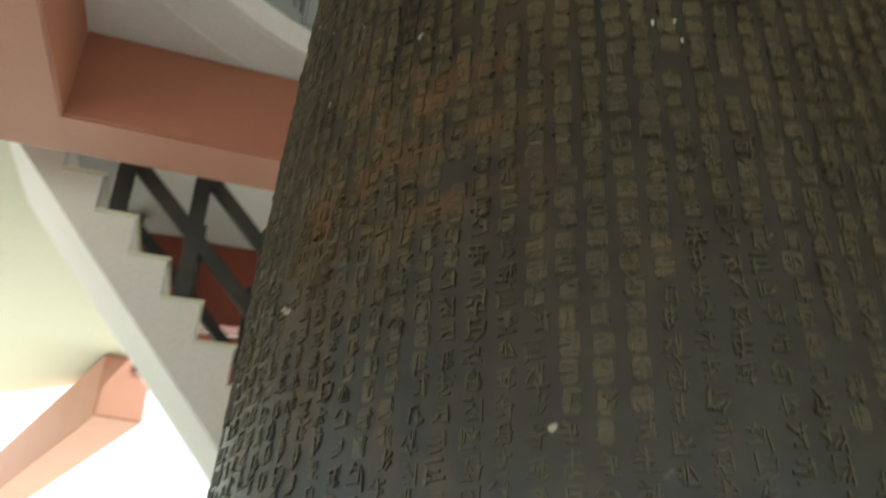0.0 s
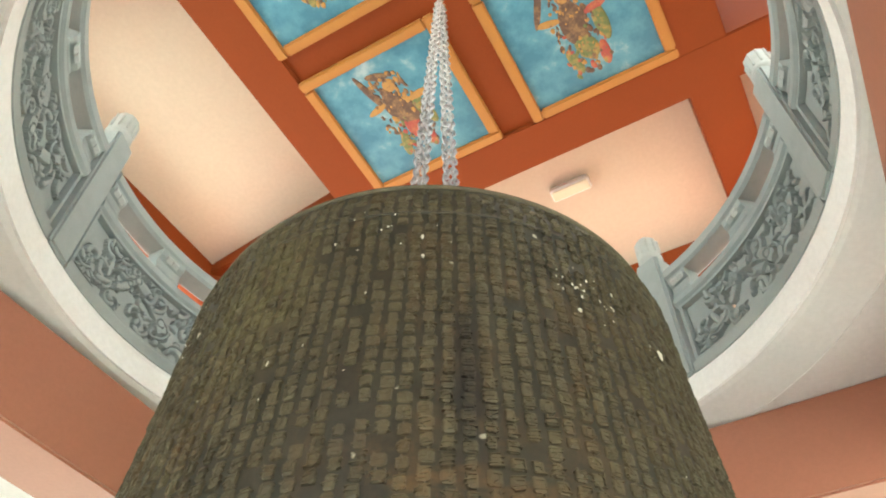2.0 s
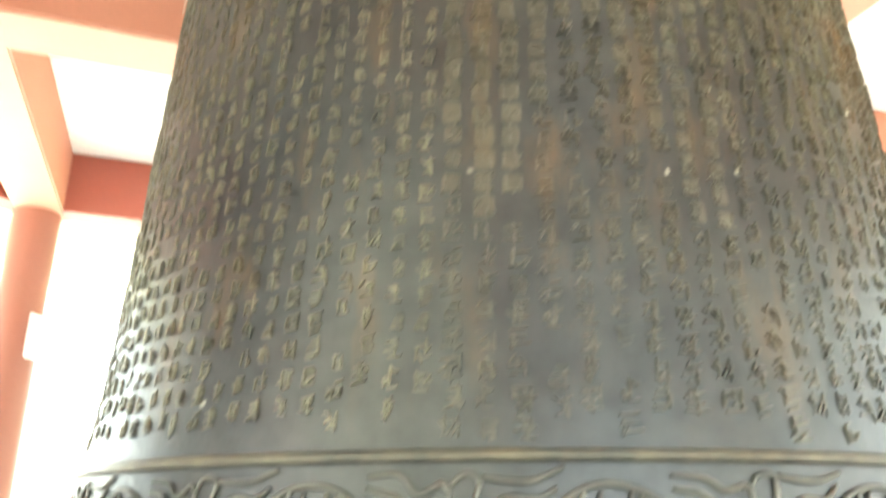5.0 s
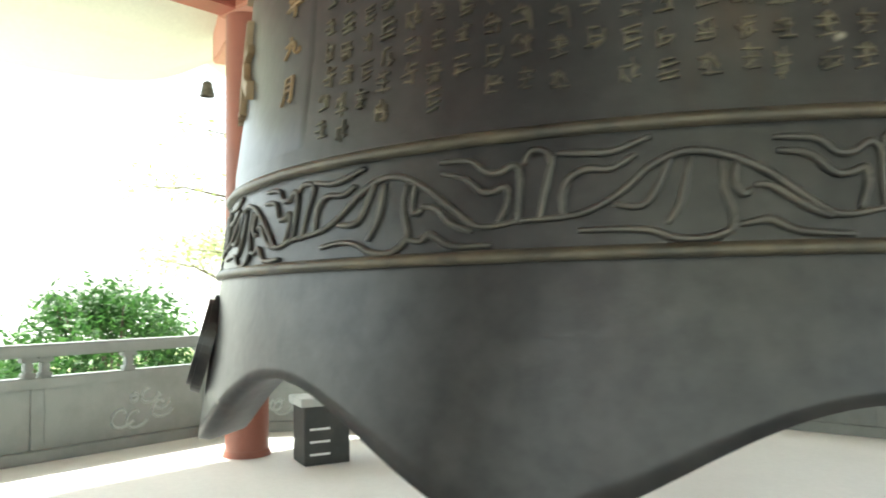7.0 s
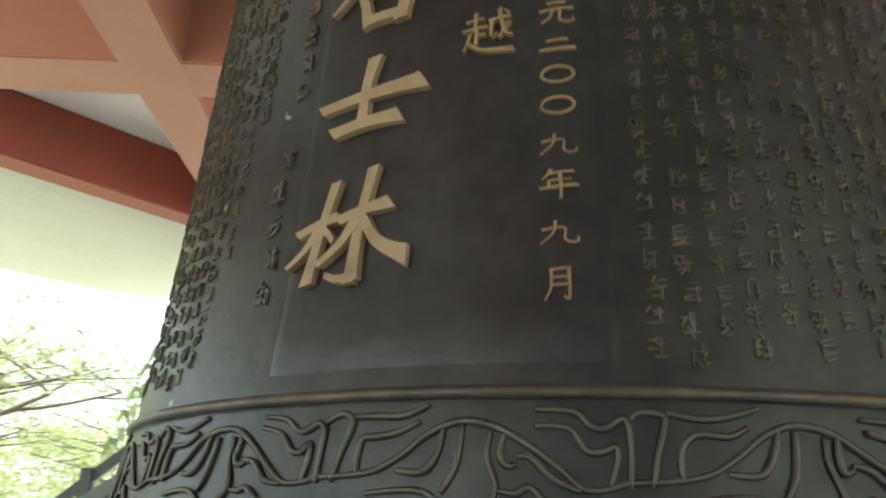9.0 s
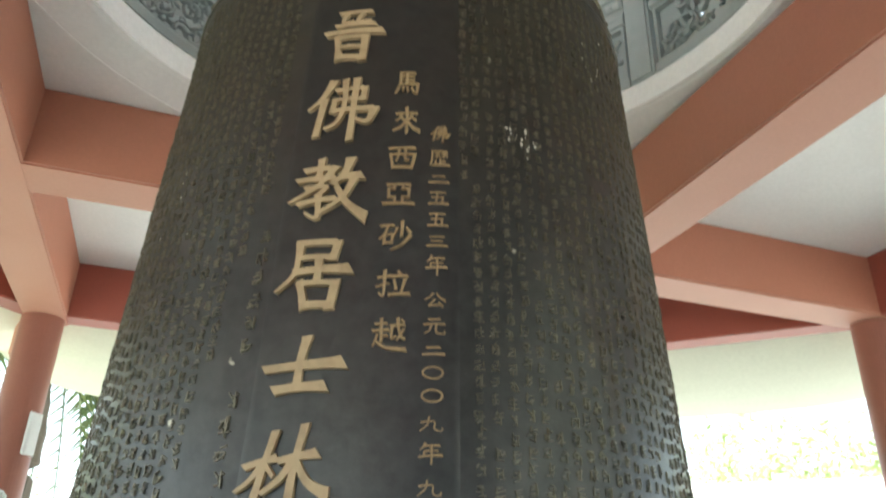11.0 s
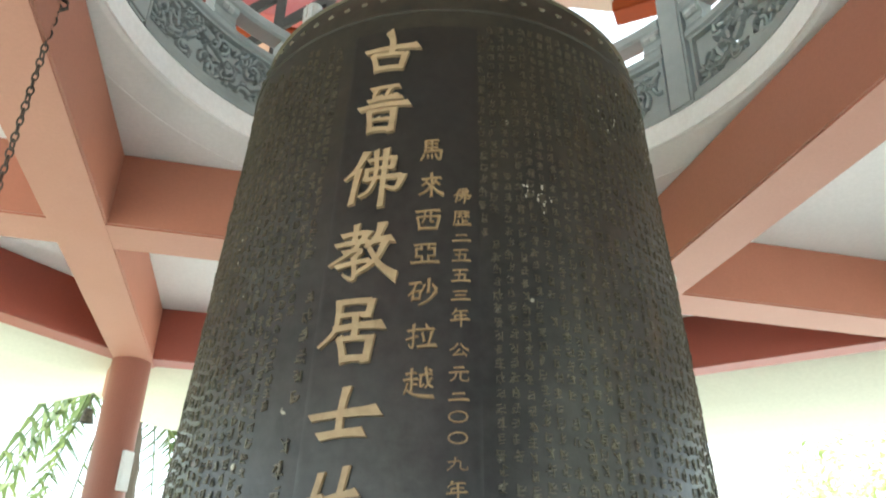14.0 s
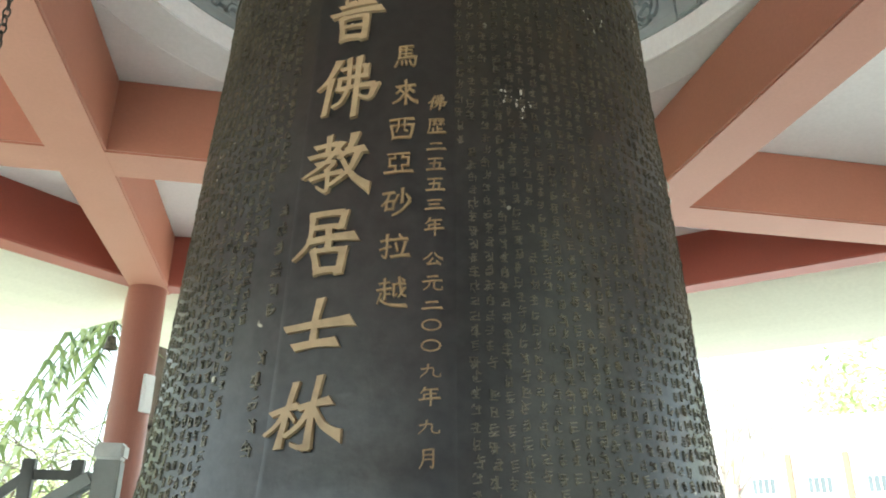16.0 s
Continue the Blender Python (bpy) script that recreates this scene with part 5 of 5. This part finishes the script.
# upper stair with black rails
st = thing("upper_staircase", "raw concrete upper stair with black timber rails", "staircase", at=(0, 0, 0))
pts = []
for k in range(18):
    x, z = -1.95 + 0.205 * k, ZF + 0.22 * (k + 1)
    pts += [(x, z - 0.22), (x, z)]
poly = pts[1:] + [(1.75, pts[-1][1]), (1.75, pts[-1][1] - 0.25), (1.5, pts[-1][1] - 0.42), (-1.75, ZF + 0.002), (-1.95, ZF + 0.002)]
bm = bmesh.new()
f0, f1 = [bm.verts.new((x, 2.42, z)) for x, z in poly], [bm.verts.new((x, 2.94, z)) for x, z in poly]
for i in range(len(poly)):
    j = (i + 1) % len(poly)
    bm.faces.new((f0[i], f0[j], f1[j], f1[i]))
bm.faces.new(f0)
bm.faces.new(f1)
part("flight", bm, M_concrete, st)
for k in range(1, 17, 2):
    x, z = -2.04 + 0.205 * (k + 0.5), ZF + 0.22 * (k + 1)
    part("post", box(x - 0.04, x + 0.04, 2.40, 2.48, z - 0.05, z + 0.92, 0.006), M_black, st)
for h in (0.42, 0.80):
    part("rail", bar((-1.94, 2.44, ZF + 0.22 + h), (1.51, 2.44, ZF + 0.22 + 3.7 + h), 0.05, 0.085), M_black, st)


# ---- trees, bush, palm, distance ----
def leaves_into(V, F, c, n, rad, size, r, flat=0.7):
    for _ in range(n):
        p = Vector((r.gauss(0, 1), r.gauss(0, 1), r.gauss(0, flat))) * rad * 0.55 + c
        u = Vector((r.gauss(0, 1), r.gauss(0, 1), r.gauss(0, 0.6))).normalized()
        w = u.cross(Vector((r.gauss(0, 1), r.gauss(0, 1), r.gauss(0, 1)))).normalized()
        s = size * r.uniform(0.6, 1.3)
        n0 = len(V)
        V.extend([p - u * s, p + w * s * 0.38, p + u * s, p - w * s * 0.38])
        F.append((n0, n0 + 1, n0 + 2, n0 + 3))


def tree(x, y, h, spread, seed, label, m=None, dense=1.0, leaf=0.09, low=False, bark=None):
    r = random.Random(seed)
    t = thing("tree", label, "tree", at=(x, y, GR))
    V, F, LV, LF = [], [], [], []

    def grow(p, d, ln, rad, depth):
        pts, q = [p], p.copy()
        dd = d.copy()
        for _ in range(4):
            dd = (dd + Vector((r.uniform(-0.18, 0.18), r.uniform(-0.18, 0.18), r.uniform(-0.05, 0.12)))).normalized()
            q = q + dd * ln / 4
            pts.append(q.copy())
        tube_into(V, F, pts, [rad * (1 - 0.12 * i) for i in range(5)], 6 if depth < 2 else 4)
        if depth >= 4:
            leaves_into(LV, LF, q, int(34 * dense), 0.55, leaf, r)
            return
        if depth == 3:
            leaves_into(LV, LF, q, int(16 * dense), 0.5, leaf, r)
        if low and depth in (1, 2):
            for p_ in pts[2:]:
                leaves_into(LV, LF, p_, int(12 * dense), 0.8, leaf, r, 0.5)
        for k in range(3 if depth else 5):
            a = 2 * math.pi * (k + r.uniform(-0.25, 0.25)) / (3 if depth else 5)
            side = Vector((math.cos(a), math.sin(a), 0)) * spread
            ln2 = ln * r.uniform(0.62, 0.85) * (1.75 if low and depth == 0 else 1.0)
            up = -0.12 if low and depth > 1 else 0.15
            grow(q if k else pts[3], (dd * (0.55 if low else 0.75) + side + Vector((0, 0, up))).normalized(), ln2, rad * 0.50, depth + 1)

    grow(Vector((0, 0, 0)), Vector((r.uniform(-0.15, 0.15), r.uniform(-0.15, 0.15), 1)).normalized(), h * (0.2 if low else 0.34), h * 0.028, 0)
    from_arrays("trunk", V, F, bark or M_bark, t, smooth=True)
    from_arrays("crown", LV, LF, m or M_leaf, t)


tree(-9.4, 10.0, 9.0, 0.9, 12, "spreading tree with airy light green crown on the lawn", None, 1.35, 0.065, True)
tree(-12.4, 16.4, 8.0, 0.85, 1, "spreading tree with airy light green crown on the lawn", None, 0.7, 0.08, True)
tree(-14.2, 9.0, 6.0, 0.8, 9, "small tree with sparse pale green crown on the lawn", None, 1.1, 0.07, True)
tree(-6.0, 17.5, 7.0, 0.8, 4, "small tree with sparse light green crown on the lawn", None, 0.5, 0.06, True)
tree(9.5, 14.8, 7.0, 0.42, 7, "sparse tree with thin foliage and a trunk paled for haze", None, 0.12, 0.05, False, M_hazebark)

V, F = [], []
r = random.Random(31)
for k in range(120):
    a, d = r.uniform(1.75, 2.45), r.uniform(19, 26)
    leaves_into(V, F, Vector((d * math.cos(a), d * math.sin(a), GR + r.uniform(0.1, 0.7 + 1.2 * (0.5 + 0.5 * math.sin(a * 19))))), 90, 1.0, 0.06, r, 0.6)
tagged(from_arrays("hedge", V, F, M_leaf), "loose light green hedge beyond the lawn", "hedge", kind="stuff")

b = thing("bush", "dense clipped dark green bush beside the balustrade", "bush", at=(-7.2, 2.1, GR))
r = random.Random(3)
V, F, SV, SF = [], [], [], []
for k in range(150):
    a, e = r.uniform(0, 6.283), r.uniform(-0.25, 1.45)
    rr = 1.0 * r.uniform(0.72, 1.06)
    c = Vector((rr * 1.1 * math.cos(a) * math.cos(e), rr * 1.1 * math.sin(a) * math.cos(e), 0.85 + 0.95 * rr * math.sin(e)))
    leaves_into(V, F, c, 90, 0.20, 0.042, r, 1.0)
    if k % 5 == 0:
        tube_into(SV, SF, [(0, 0, 0.0), c * 0.5 + Vector((0, 0, 0.1)), c], [0.03, 0.02, 0.008], 4)
from_arrays("stems", SV, SF, M_bark, b)
from_arrays("foliage", V, F, M_leaf_dark, b)


def palm(x, y, h, seed, droop=1.0):
    r = random.Random(seed)
    t = thing("palm", "palm with a ringed grey trunk and drooping fronds", "palm", at=(x, y, GR))
    V, F = [], []
    ps = [(0.05 * math.sin(i * 0.4), 0.04 * i * 0.1, h * i / 28) for i in range(29)]
    tube_into(V, F, ps, [0.2 + 0.018 * (i % 2) - 0.002 * i for i in range(29)], 12)
    from_arrays("trunk", V, F, M_bark, t)
    for k in range(18):
        a = 2 * math.pi * k / 18 + r.uniform(-0.15, 0.15)
        up, ln = r.uniform(0.1, 1.0), r.uniform(1.7, 2.4)
        V, F, pts = [], [], []
        for i in range(12):
            s = i / 11
            pts.append(Vector((math.cos(a) * ln * s * 0.85, math.sin(a) * ln * s * 0.85, h + ln * (up * s - droop * 1.25 * s * s))))
        tube_into(V, F, pts, [0.022 * (1 - 0.07 * i) for i in range(12)], 4)
        for i in range(1, 12):
            for s in (-1, 1):
                for e in (0.0, 0.5):
                    p = pts[i - 1].lerp(pts[i], e)
                    q = p + Vector((-math.sin(a) * s * 0.42, math.cos(a) * s * 0.42, -0.38 + r.uniform(-0.1, 0.1))) * (1.1 - 0.05 * i)
                    w = Vector((math.cos(a), math.sin(a), 0)) * 0.045
                    n0 = len(V)
                    V.extend([p - w, p + w, q])
                    F.append((n0, n0 + 1, n0 + 2))
        from_arrays("frond", V, F, M_palm, t)


palm(-2.35, 8.0, 5.0, 2, 1.5)

bd = thing("far_building", "white low building with terracotta pilasters and barred windows", "building", at=(27, 27, GR))
mt = Matrix.Rotation(radians(-45), 4, 'Z')
part("wall", box(-14, 16, 0, 6, 0, 7.2, 0.02, mt), M_white, bd)
part("roof", box(-14.6, 16.6, -0.6, 6.6, 7.2, 7.5, 0.03, mt), M_white, bd)
for k in range(12):
    x = -13 + 2.5 * k
    part("pilaster", box(x - 0.14, x + 0.14, -0.14, 0.05, 0, 5.9, 0.02, mt), M_tile_roof, bd)
    wdw = part("window", box(x + 0.75, x + 1.75, -0.05, 0.05, 4.1, 4.8, 0.01, mt), M_window, bd)
    for g in range(3):
        part("window_bar", box(x + 0.95 + 0.28 * g, x + 1.0 + 0.28 * g, -0.09, -0.04, 4.1, 4.8, 0, mt), M_white, wdw)
    part("sill", box(x + 0.65, x + 1.85, -0.12, 0.05, 4.0, 4.1, 0.01, mt), M_white, wdw)
V, F = [], []
r = random.Random(8)
for k in range(800):
    a = r.uniform(0.3, 0.9) if k % 2 else r.uniform(1.8, 2.4)
    d = r.uniform(80, 110)
    leaves_into(V, F, Vector((d * math.cos(a), d * math.sin(a), GR + (r.uniform(9, 20.0 + 1.5 * math.sin(a * 23)) if k % 2 else r.uniform(1, 8.5 + 1.5 * math.sin(a * 23))))), 36, 2.4, 0.45, r, 0.8)
tagged(from_arrays("far_trees", V, F, M_leaf), "hazy line of far green trees", "trees", kind="stuff")
